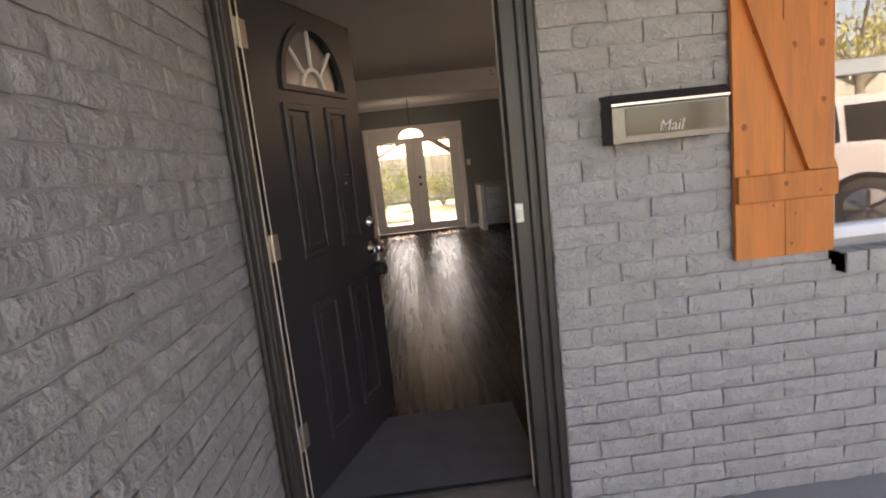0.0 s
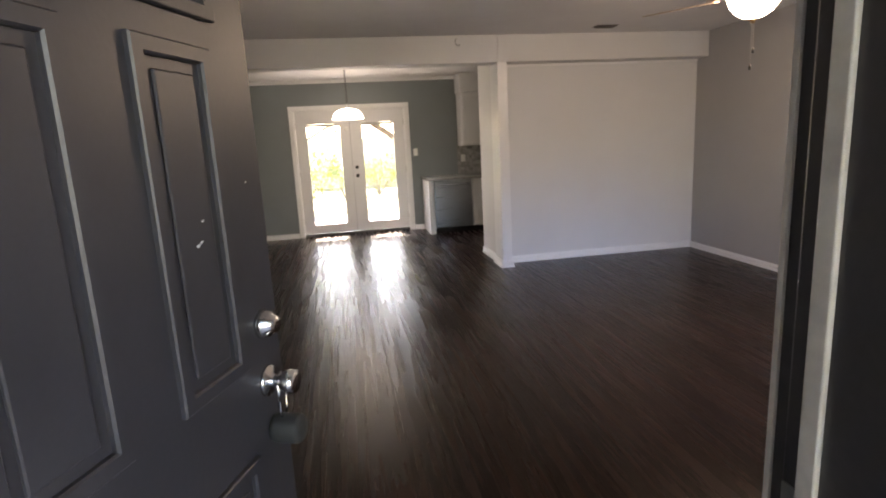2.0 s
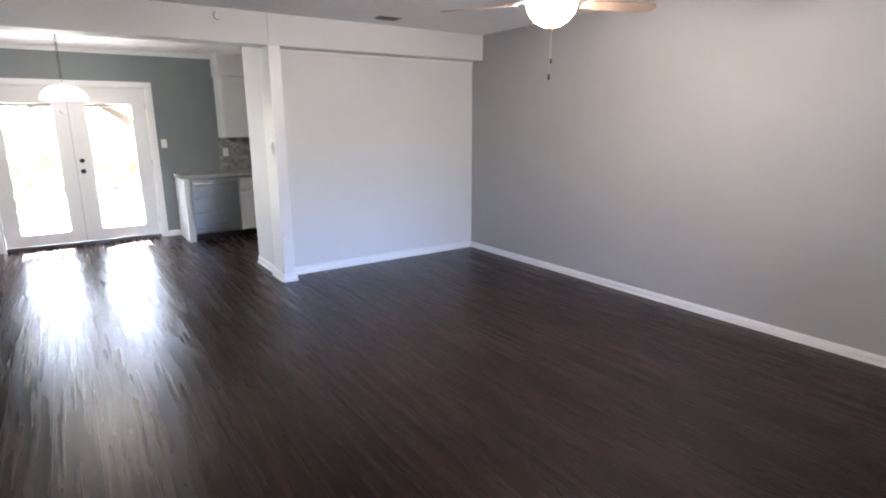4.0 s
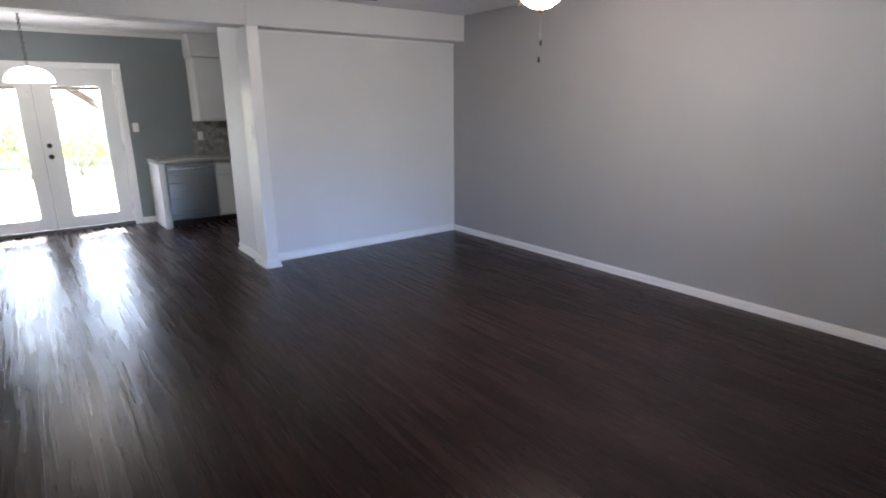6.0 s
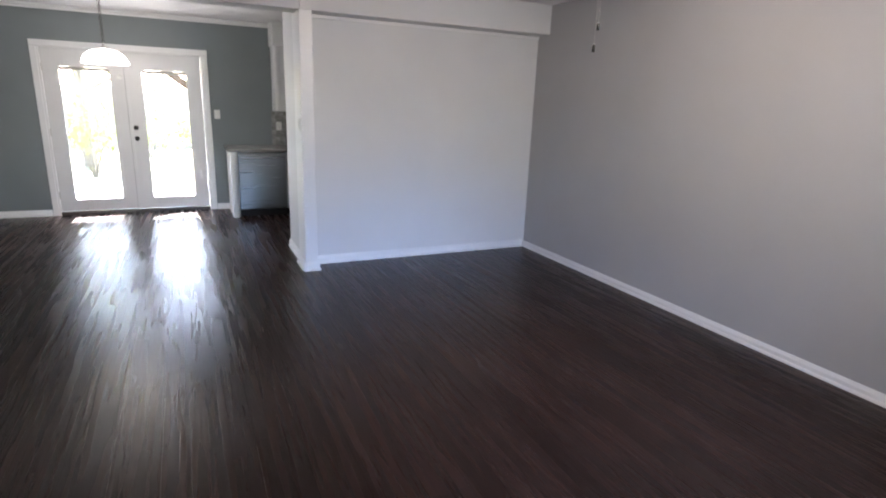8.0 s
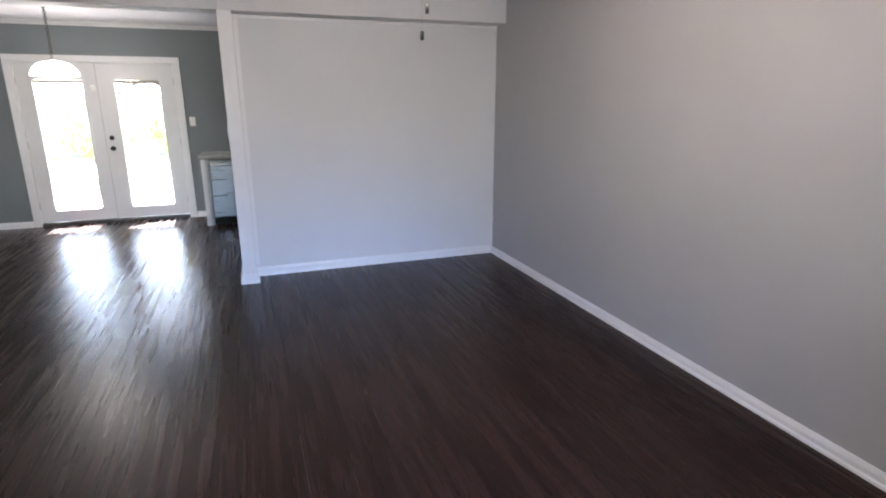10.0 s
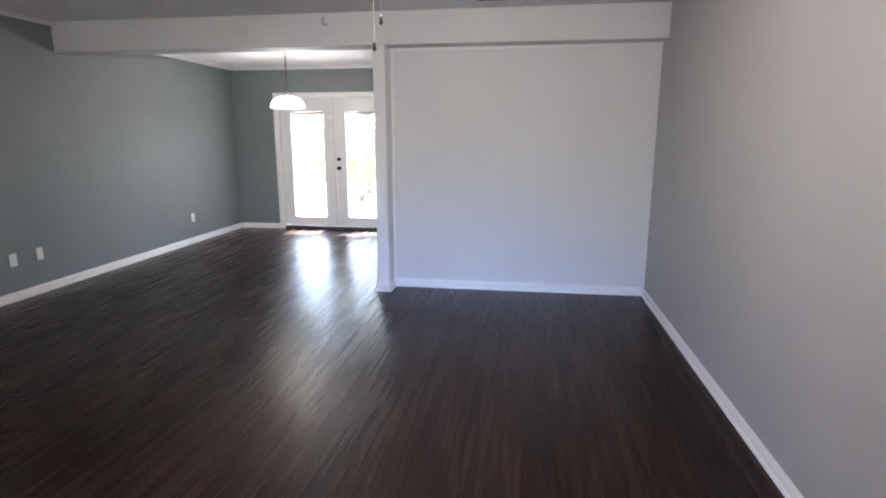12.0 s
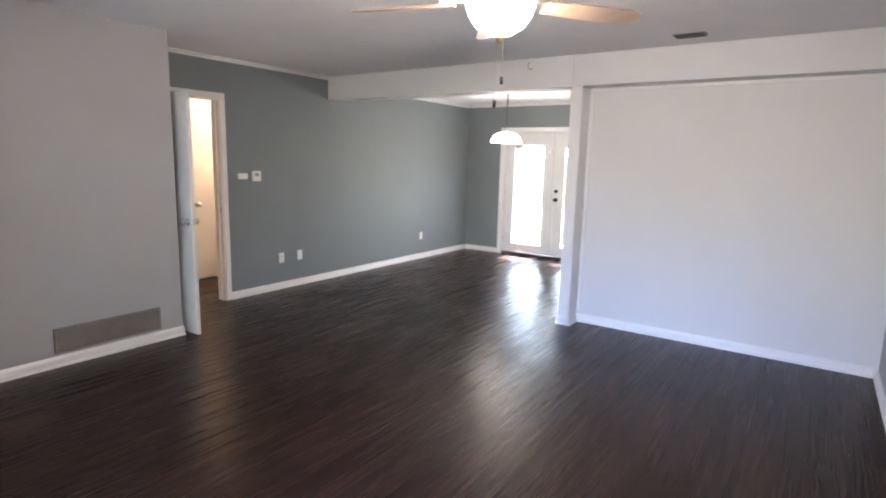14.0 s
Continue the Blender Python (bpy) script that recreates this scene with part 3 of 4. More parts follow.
tm = bpy.data.meshes.new_from_object(to.evaluated_get(dg))
bpy.data.objects.remove(to)
tm.materials.clear()
tm.materials.append(M_LETTER)
lo = new("lettering", tm)
lo.parent = mb
lo.matrix_basis = pose(0.155, -D - 0.009, 0.030, 90, 0, 0)
tagged(lo, "pale raised lettering")

# ---- patio doors ----
fd = thing("door_2", "white casing and frame of the double patio doors", "door frame", kind="structure")
part("jamb", boxed(-0.398, -0.372, BACK_Y - 0.004, BACK_Y + 0.13, 0.0, 2.025), M_TRIM, fd)
part("jamb", boxed(1.352, 1.378, BACK_Y - 0.004, BACK_Y + 0.13, 0.0, 2.025), M_TRIM, fd)
part("head", boxed(-0.398, 1.378, BACK_Y - 0.004, BACK_Y + 0.13, 2.0, 2.027), M_TRIM, fd)
for a in ((-0.455, -0.39, 0.0, 2.01), (1.37, 1.44, 0.0, 2.01)):
    part("casing", boxed(a[0], a[1], BACK_Y - 0.022, BACK_Y - 0.005, a[2], a[3], bevel=0.005), M_TRIM, fd)
part("casing", boxed(-0.455, 1.44, BACK_Y - 0.024, BACK_Y - 0.005, 2.011, 2.08, bevel=0.005), M_TRIM, fd)
part("threshold", boxed(-0.37, 1.35, BACK_Y - 0.012, BACK_Y + 0.14, -0.02, 0.042, bevel=0.004), M_BRONZE, fd, "dark metal threshold")


def rounded(x0, x1, z0, z1, r, n=5):
    pts = []
    for cx, cz, a0 in ((x1 - r, z0 + r, -90), (x1 - r, z1 - r, 0), (x0 + r, z1 - r, 90), (x0 + r, z0 + r, 180)):
        pts += [(cx + r * math.cos(radians(a0 + 90 * k / n)), cz + r * math.sin(radians(a0 + 90 * k / n))) for k in range(n + 1)]
    return pts


def patio_leaf(x0, x1, hinge_x, gx0, gx1):
    leaf = thing("patio_door", "closed white patio door with a full glass light", "door", pose(0, BACK_Y + 0.02, 0), group="double patio doors")
    z0, z1, ga, gb = 0.048, 1.998, 0.19, 1.80
    bm = bmesh.new()
    box(bm, x0, gx0, 0, 0.045, z0, z1)
    box(bm, gx1, x1, 0, 0.045, z0, z1)
    box(bm, gx0, gx1, 0, 0.045, z0, ga)
    box(bm, gx0, gx1, 0, 0.045, gb, z1)
    part("slab", bm, M_DOORWHITE, leaf)
    # plastic lip round the glass, with rounded corners
    bm = bmesh.new()
    outer, inner = rounded(gx0 - 0.03, gx1 + 0.03, ga - 0.03, gb + 0.03, 0.02), rounded(gx0 + 0.004, gx1 - 0.004, ga + 0.004, gb - 0.004, 0.03)
    n = len(outer)
    for i in range(n):
        j = (i + 1) % n
        extrude(bm, [outer[i], outer[j], inner[j], inner[i]], "y", -0.010, 0.004)
    part("glass_surround", bm, M_DOORWHITE, leaf)
    p = part("pane", boxed(gx0, gx1, 0.018, 0.024, ga, gb), M_GLASS, leaf)
    p.visible_shadow = False
    part("blind_header", boxed(gx0 + 0.006, gx1 - 0.006, 0.008, 0.016, gb - 0.045, gb - 0.006, bevel=0.002), M_VENT, leaf, "grey raised blind header")
    for z in (0.25, 1.02, 1.78):
        part("hinge", boxed(hinge_x - 0.008, hinge_x + 0.008, -0.008, 0.0, z - 0.045, z + 0.045, bevel=0.003), M_NICKEL, leaf)
    return leaf


patio_leaf(-0.368, 0.492, -0.366, -0.205, 0.325)
right = patio_leaf(0.496, 1.348, 1.346, 0.665, 1.180)
for z in (0.955, 1.09):
    prof = [(0.030, 0), (0.029, 0.008), (0.013, 0.012), (0.012, 0.03), (0.024, 0.038), (0.026, 0.052), (0.018, 0.06)] if z < 1 else [(0.029, 0), (0.027, 0.014), (0.012, 0.018), (0.010, 0.03)]
    part("knob", lathe(bmesh.new(), prof, 20, pose(0.548, 0, z, 90)), M_RUBBER, right, "dark bronze knob", True)
part("astragal", boxed(0.478, 0.512, -0.006, 0.0, 0.03, 1.99, bevel=0.002), M_DOORWHITE, right)
part("seam", boxed(0.4755, 0.4785, -0.003, 0.001, 0.05, 1.99), M_DARK, right, "dark gap between the leaves")
sensor = tagged(new("door_sensor", mesh_of("door_sensor", lathe(bmesh.new(), [(0.034, 0), (0.034, 0.012), (0.026, 0.020), (0.008, 0.021)], 20, pose(0.425, BACK_Y + 0.0205, 1.70, 90)), M_PLASTIC, True)), "round white sensor stuck on the patio door", "sensor")


# ---- wall plates ----
def plate(name, label, category, at, kind="outlet"):
    p = thing(name, label, category, at)
    part("cover", boxed(-0.036, 0.036, -0.006, 0, -0.058, 0.058, bevel=0.003), M_PLASTIC, p)
    if kind == "outlet":
        for z in (-0.02, 0.02):
            s = part("socket", boxed(-0.015, 0.015, -0.0085, -0.006, z - 0.014, z + 0.014, bevel=0.001), M_PLASTIC, p)
            for x in (-0.006, 0.006):
                part("slot", boxed(x - 0.0012, x + 0.0012, -0.0095, -0.0087, z - 0.005, z + 0.005), M_DARK, s)
    elif kind == "switch":
        part("rocker", boxed(-0.016, 0.016, -0.010, -0.006, -0.032, 0.032, bevel=0.002), M_PLASTIC, p)
    return p


plate("wall_outlet", "white duplex outlet low on the green wall", "outlet", pose(GREEN_X, 4.692, 0.366, 0, 0, 90))
plate("wall_outlet", "white blank cable plate low on the green wall", "outlet", pose(GREEN_X, 4.964, 0.366, 0, 0, 90), "blank")
plate("wall_outlet", "white duplex outlet near the dining corner", "outlet", pose(GREEN_X, 7.403, 0.352, 0, 0, 90))
plate("light_switch", "white rocker switch beside the patio doors", "switch", pose(1.517, BACK_Y, 1.281), "switch")
plate("light_switch", "white rocker switch on the white post", "switch", pose(2.015, 5.56, 1.30, 0, 0, -90), "switch")
th = thing("thermostat", "square white thermostat with a small grey display", "thermostat", pose(GREEN_X, 4.37, 1.315, 0, 0, 90))
part("case", boxed(-0.055, 0.055, -0.026, 0, -0.055, 0.055, bevel=0.006), M_PLASTIC, th)
part("display", boxed(-0.028, 0.028, -0.0275, -0.0262, 0.0, 0.036), M_VENT, th)
tb = tagged(new("control_box", mesh_of("control_box", boxed(GREEN_X, GREEN_X + 0.022, 4.14, 4.26, 1.285, 1.345, bevel=0.005), M_PLASTIC)), "small flat white control box beside the thermostat", "control box")
hk = tagged(new("ceiling_hook", mesh_of("ceiling_hook", tube(bmesh.new(), [(1.6 + 0.028 * math.cos(a), BEAM_Y - 0.006, 2.435 + 0.035 * math.sin(a)) for a in np.linspace(1.9, 5.6, 10)], 0.006, 8), M_VENT, True)), "small curved hook on the white beam", "hook")

# ---- return vent in the closet wall ----
rv = thing("return_vent", "wide grey louvred air return in the closet wall", "vent", pose(CLOSET_X, 0, 0))
y0, y1, za, zb = 2.10, 2.87, 0.098, 0.283
part("backing", boxed(0.0005, 0.002, y0, y1, za, zb), M_DARK, rv)
for a in ((y0, y1, za, za + 0.018), (y0, y1, zb - 0.018, zb)):
    part("frame", boxed(0.002, 0.011, a[0], a[1], a[2], a[3], bevel=0.002), M_RETURN, rv)
for a in ((y0, y0 + 0.018), (y1 - 0.018, y1)):
    part("frame", boxed(0.002, 0.011, a[0], a[1], za + 0.018, zb - 0.018, bevel=0.002), M_RETURN, rv)
for k in range(14):
    z = za + 0.022 + k * 0.0104
    part("slat", extrude(bmesh.new(), [(0.0025, z + 0.008), (0.010, z), (0.0105, z + 0.0015), (0.003, z + 0.0095)], "y", y0 + 0.018, y1 - 0.018), M_RETURN, rv)
cv = thing("ceiling_vent", "small louvred supply vent in the ceiling", "vent", pose(3.06, 5.10, CEIL_Z))
part("frame", boxed(-0.115, 0.115, -0.06, 0.06, -0.006, 0, bevel=0.002), M_RETURN, cv)
for k in range(6):
    part("slat", extrude(bmesh.new(), [(-0.05 + k * 0.018, -0.007), (-0.04 + k * 0.018, -0.014), (-0.038 + k * 0.018, -0.013), (-0.048 + k * 0.018, -0.006)], "x", -0.10, 0.10), M_RETURN if k % 2 else M_BRONZE, cv)

# ---- hall door, its leaf, and the door across the hall ----
hd = thing("door_3", "white cased hall doorway in the green wall", "door frame", kind="structure")
part("jamb", boxed(GREEN_X - 0.13, GREEN_X + 0.004, HALL_Y1, HALL_Y1 + 0.018, 0, 2.08), M_TRIM, hd)
part("jamb", boxed(GREEN_X - 0.13, GREEN_X + 0.004, HALL_Y0 - 0.018, HALL_Y0, 0, 2.08), M_TRIM, hd)
part("head", boxed(GREEN_X - 0.13, GREEN_X + 0.004, HALL_Y0 - 0.018, HALL_Y1 + 0.018, 2.08, 2.098), M_TRIM, hd)
part("casing", boxed(GREEN_X + 0.004, GREEN_X + 0.020, HALL_Y1 + 0.006, HALL_Y1 + 0.064, 0, 2.085, bevel=0.005), M_TRIM, hd)
part("casing", boxed(GREEN_X + 0.004, GREEN_X + 0.020, HALL_Y0 - 0.03, HALL_Y1 + 0.064, 2.086, 2.15, bevel=0.005), M_TRIM, hd)
part("stop", boxed(GREEN_X - 0.07, GREEN_X - 0.05, HALL_Y1 - 0.012, HALL_Y1, 0, 2.08), M_TRIM, hd)
part("strike_plate", boxed(GREEN_X - 0.04, GREEN_X - 0.012, HALL_Y1 - 0.002, HALL_Y1, 0.94, 1.0), M_NICKEL, hd)


def door_knob(parent, m):
    return part("knob", lathe(bmesh.new(), [(0.032, 0), (0.030, 0.006), (0.012, 0.012), (0.011, 0.03), (0.024, 0.038), (0.028, 0.05), (0.022, 0.062), (0.008, 0.064)], 20, m), M_NICKEL, parent, "satin nickel knob", True)


lf = thing("hall_door", "flat white hall door standing wide open", "door", pose(GREEN_X + 0.02, HALL_Y0 - 0.045, 0.012))
part("slab", boxed(0, 0.825, 0, 0.036, 0, 2.03, bevel=0.003), M_DOORWHITE, lf)
door_knob(lf, pose(0.765, 0, 0.965, 90))
door_knob(lf, pose(0.765, 0.036, 0.965, -90))
part("latch_plate", boxed(0.8245, 0.827, 0.006, 0.030, 0.935, 0.995), M_NICKEL, lf)
for z in (0.2, 1.0, 1.8):
    part("hinge", boxed(-0.008, 0.006, 0.034, 0.042, z - 0.045, z + 0.045), M_NICKEL, lf)

bd = thing("closet_door", "flat white closed door across the hall", "door", pose(-2.25, 4.27, 0.0))
part("slab", boxed(0.002, 0.018, 0, 0.76, 0.012, 2.03, bevel=0.003), M_DOORWHITE, bd)
part("casing", boxed(0.0, 0.022, -0.065, -0.006, 0, 2.10, bevel=0.004), M_TRIM, bd)
part("casing", boxed(0.0, 0.022, 0.766, 0.825, 0, 2.10, bevel=0.004), M_TRIM, bd)
part("casing", boxed(0.0, 0.022, -0.006, 0.766, 2.038, 2.10, bevel=0.004), M_TRIM, bd)
door_knob(bd, pose(0.018, 0.085, 0.93, 0, 90, 0))
hl = thing("hall_light", "lit warm glass dome light on the hall ceiling", "ceiling light", pose(-1.7, 5.05, 2.45))
part("base", lathe(bmesh.new(), [(0.14, -0.02), (0.14, 0)], 24), M_NICKEL, hl)
dm = part("dome", lathe(bmesh.new(), [(0.02, -0.09), (0.08, -0.075), (0.12, -0.045), (0.13, -0.021)], 24), M_HALLGLOW, hl, "", True)
dm.visible_shadow = False

# ---- ceiling fan ----
fan = thing("ceiling_fan", "five-blade ceiling fan with a lit glass bowl", "ceiling fan", pose(2.80, 2.69, 0))
part("canopy", lathe(bmesh.new(), [(0.035, 2.44), (0.065, 2.46), (0.07, CEIL_Z)], 24), M_NICKEL, fan, "", True)
part("downrod", lathe(bmesh.new(), [(0.013, 2.36), (0.013, 2.45)], 12), M_NICKEL, fan)
part("motor", lathe(bmesh.new(), [(0.06, 2.235), (0.095, 2.25), (0.115, 2.285), (0.115, 2.33), (0.09, 2.36), (0.03, 2.372)], 28), M_NICKEL, fan, "", True)
part("light_collar", lathe(bmesh.new(), [(0.15, 2.212), (0.152, 2.222), (0.08, 2.245)], 28), M_NICKEL, fan, "", True)
bowl = part("bowl", lathe(bmesh.new(), [(0.012, 2.062), (0.055, 2.07), (0.10, 2.098), (0.132, 2.14), (0.146, 2.185), (0.146, 2.212)], 32), M_SHADE, fan, "lit frosted glass bowl", True)
bowl.visible_shadow = False
part("finial", lathe(bmesh.new(), [(0.004, 2.034), (0.013, 2.042), (0.016, 2.052), (0.022, 2.062)], 16), M_BRASS, fan, "", True)
for k in range(5):
    a = radians(53 + 72 * k)
    rot = Matrix.Rotation(a, 4, "Z") @ Matrix.Translation((0, 0, 2.197)) @ Matrix.Rotation(radians(-11), 4, "X")
    bm = bmesh.new()
    out = [(0.21, -0.05), (0.34, -0.062), (0.60, -0.066), (0.655, -0.055), (0.68, -0.02), (0.68, 0.02), (0.655, 0.055), (0.60, 0.066), (0.34, 0.062), (0.21, 0.05)]
    extrude(bm, out, "z", -0.004, 0.004)
    bmesh.ops.transform(bm, matrix=rot, verts=bm.verts[:])
    bl = part("blade", bm, M_BLADE, fan, "pale wood fan blade")
    bm = bmesh.new()
    extrude(bm, [(0.149, -0.018), (0.20, -0.03), (0.26, -0.035), (0.26, 0.035), (0.20, 0.03), (0.149, 0.018)], "z", 0.0045, 0.020)
    bmesh.ops.transform(bm, matrix=rot, verts=bm.verts[:])
    part("blade_iron", bm, M_NICKEL, bl)
for x, y, z, r in ((0.014, 0.006, 1.895, 0.007), (-0.010, -0.006, 1.80, 0.007)):
    ch = part("pull_chain", tube(bmesh.new(), [(x, y, 2.045), (x, y, z)], 0.0012, 6), M_NICKEL, fan)
    part("pull", lathe(bmesh.new(), [(0.003, z - 0.03), (r, z - 0.028), (r, z), (0.003, z + 0.004)], 12, Matrix.Translation((x, y, 0))), M_RUBBER, ch, "dark chain pull", True)

# ---- pendant ----
pd = thing("pendant_lamp", "lit white glass bowl pendant on a chain", "pendant lamp", pose(0.445, 7.18, 0))
part("canopy", lathe(bmesh.new(), [(0.02, DINE_Z - 0.03), (0.055, DINE_Z - 0.012), (0.06, DINE_Z)], 24), M_NICKEL, pd, "", True)
for k in range(18):
    z = DINE_Z - 0.035 - k * 0.0265
    q = Matrix.Translation((0, 0, z - 0.013)) @ Matrix.Rotation(radians(90 * (k % 2)), 4, "Z")
    ring = [(q @ Vector((0.012 * math.cos(a), 0, 0.0175 * math.sin(a)))) for a in np.linspace(0, 2 * math.pi, 11)]
    part("link", tube(bmesh.new(), ring, 0.0038, 6), M_BRONZE, pd)
part("stem", lathe(bmesh.new(), [(0.02, 1.925), (0.022, 1.94), (0.012, 1.96), (0.010, 1.985)], 16), M_NICKEL, pd, "", True)
ps = part("shade", lathe(bmesh.new(), [(0.205, 1.785), (0.208, 1.79), (0.200, 1.82), (0.178, 1.862), (0.135, 1.898), (0.08, 1.918), (0.022, 1.926)], 36), M_PSHADE, pd, "lit white glass bowl shade", True)
ps.visible_shadow = False

# ---- kitchen corner ----
CY = 8.045
ep = tagged(new("end_panel", mesh_of("end_panel", boxed(1.60, 1.66, CY - 0.03, BACK_Y - 0.002, 0.0, 0.842, bevel=0.003), M_DOORWHITE)), "white end panel of the kitchen counter", "cabinet panel")
dwm = thing("dishwasher", "stainless steel dishwasher under the counter", "dishwasher", pose(1.69, CY, 0))
part("tub", boxed(0, 0.595, 0.025, 0.60, 0.09, 0.84), M_VENT, dwm)
part("door", boxed(0.002, 0.593, -0.012, 0.024, 0.10, 0.832, bevel=0.006), M_STEEL, dwm, "brushed steel door")
part("control_strip", boxed(0.004, 0.591, -0.0145, -0.0125, 0.795, 0.825), M_VENT, dwm)
hnd = part("handle", tube(bmesh.new(), [(0.03, -0.014, 0.765), (0.035, -0.045, 0.765), (0.12, -0.052, 0.765), (0.475, -0.052, 0.765), (0.56, -0.045, 0.765), (0.565, -0.014, 0.765)], 0.011, 10), M_CHROME, dwm, "bowed steel bar handle", True)
part("toe_kick", boxed(0.0, 0.595, 0.05, 0.07, 0.0, 0.09), M_RUBBER, dwm)
part("filler", boxed(-0.028, -0.002, 0.0, 0.03, 0.0, 0.84), M_DOORWHITE, dwm)


def cabinet(x0, x1):
    c = thing("base_cabinet", "white base cabinet with a drawer and a door", "cabinet", pose(x0, CY, 0), group="base cabinets")
    w = x1 - x0
    part("body", boxed(0, w, 0.02, 0.65, 0.09, 0.84), M_DOORWHITE, c)
    part("toe_kick", boxed(0, w, 0.07, 0.09, 0.0, 0.09), M_RUBBER, c)
    for za, zb in ((0.11, 0.64), (0.66, 0.82)):
        bm = boxed(0.015, w - 0.015, 0.0, 0.019, za, zb, bevel=0.003)
        dr = part("door" if za < 0.5 else "drawer", bm, M_DOORWHITE, c)
        part("rail_frame", mitred(bmesh.new(), 0.018, w - 0.018, za + 0.003, zb - 0.003, 0.045, -0.005, 0.001), M_DOORWHITE, dr)
        part("handle", tube(bmesh.new(), [(w / 2 - 0.04, 0, zb - 0.06), (w / 2 - 0.035, -0.02, zb - 0.06), (w / 2 + 0.035, -0.02, zb - 0.06), (w / 2 + 0.04, 0, zb - 0.06)], 0.005, 8), M_NICKEL, dr)


for k in range(4):
    cabinet(2.29 + k * 0.54, 2.29 + (k + 1) * 0.54 - 0.003)
tagged(new("countertop", mesh_of("countertop", boxed(1.575, 4.48, CY - 0.045, BACK_Y - 0.002, 0.843, 0.882, bevel=0.006), M_GRAN)), "speckled grey stone worktop with an eased edge", "countertop")


def wall_cabinet(x0, x1):
    c = thing("wall_cabinet", "white wall cabinet with framed doors", "cabinet", pose(x0, 8.37, 1.345), group="wall cabinets")
    w = x1 - x0
    part("body", boxed(0, w, 0.02, BACK_Y - 8.37 - 0.002, 0, 0.83), M_DOORWHITE, c)
    bm = boxed(0.012, w - 0.012, 0.0, 0.019, 0.012, 0.818, bevel=0.003)
    dr = part("door", bm, M_DOORWHITE, c)
    part("rail_frame", mitred(bmesh.new(), 0.015, w - 0.015, 0.015, 0.815, 0.05, -0.006, 0.001), M_DOORWHITE, dr)


for k in range(5):
    wall_cabinet(2.235 + k * 0.44, 2.235 + (k + 1) * 0.44 - 0.002)
structure("soffit", boxed(2.215, RIGHT_X, 8.34, BACK_Y - 0.001, 2.178, DINE_Z, bevel=0.004), M_WHITEWALL, "white boxed soffit over the wall cabinets", "soffit")
bs = thing("backsplash", "grey mosaic tile backsplash behind the worktop", "backsplash", kind="structure")
part("grout", boxed(2.215, 4.48, BACK_Y - 0.006, BACK_Y - 0.001, 0.883, 1.344), M_VENT, bs)
tile = mesh_of("tile", boxed(0, 0.048, -0.006, 0, 0, 0.048, bevel=0.0), M_TILE)
for i in range(20):
    for j in range(9):
        o = new("tile", tile)
        o.parent = bs
        o.location = (2.217 + i * 0.0505, BACK_Y - 0.006, 0.885 + j * 0.0505)
plate("wall_outlet", "white outlet on the mosaic backsplash", "outlet", pose(2.31, BACK_Y - 0.0125, 1.14))


# ---- patio cover, trees, fence, car ----
pc = thing("patio_cover", "timber patio cover with posts and braces", "patio cover", kind="structure")
part("roof", boxed(-2.4, 4.8, BACK_Y + 0.18, 10.55, 2.42, 2.50), M_SOFFIT, pc)
part("beam", boxed(-2.4, 4.8, 10.44, 10.56, 2.27, 2.42, bevel=0.01), M_WOOD, pc)
for x in (-2.2, 1.55, 4.6):
    part("post", boxed(x - 0.055, x + 0.055, 10.44, 10.56, -0.06, 2.27, bevel=0.008), M_WOOD, pc)
    for s in (-1, 1):
        part("brace", extrude(bmesh.new(), [(x + s * 0.05, 1.37), (x + s * 0.05, 1.51), (x + s * 1.12, 2.27), (x + s * 1.30, 2.27)], "y", 10.46, 10.54), M_WOOD, pc)


def tree(at, h, spread, seed, mat, leaves=1500):
    r = random.Random(seed)
    t = thing("tree", "leafy garden tree with a rough grey trunk", "tree", pose(*at))
    bm = bmesh.new()
    top = h * 0.5
    trunk = [(0, 0, -0.1), (r.uniform(-.08, .08), r.uniform(-.08, .08), top * 0.4), (r.uniform(-.2, .2), r.uniform(-.2, .2), top)]
    tube(bm, trunk, h * 0.030, 10, h * 0.018)
    tips = []
    for k in range(9):
        a, e = k * 2.4 + r.uniform(-.3, .3), r.uniform(0.3, 1.1)
        p0 = Vector(trunk[2]) * r.uniform(0.65, 1.0)
        ln = spread * r.uniform(0.5, 0.95)
        p1 = p0 + Vector((math.cos(a) * math.cos(e), math.sin(a) * math.cos(e), math.sin(e))) * ln
        mid = (p0 + p1) / 2 + Vector((0, 0, ln * 0.08))
        tube(bm, [p0, mid, p1], h * 0.011, 6, h * 0.003)
        tips += [p1, mid, (p1 + mid) / 2 + Vector((r.uniform(-.4, .4), r.uniform(-.4, .4), r.uniform(0, .5)))]
    part("trunk", bm, M_BARK, t)
    verts, faces = [], []
    for k in range(leaves):
        c = r.choice(tips)
        p = c + Vector((r.gauss(0, 1), r.gauss(0, 1), r.gauss(0, 0.7))) * spread * 0.17
        s = r.uniform(0.035, 0.075) * (1 + h / 12)
        q = Euler((r.uniform(0, 3), r.uniform(0, 3), r.uniform(0, 6))).to_matrix()
        n = len(verts)
        verts += [p + q @ Vector(v) * s for v in ((-1, 0, 0), (0, -0.5, 0.1), (1.2, 0, 0), (0, 0.5, 0.1))]
        faces.append((n, n + 1, n + 2, n + 3))
    me = bpy.data.meshes.new("crown")
    me.from_pydata(verts, [], faces)
    me.materials.append(mat)
    o = new("crown", me)
    o.parent = t
    return t


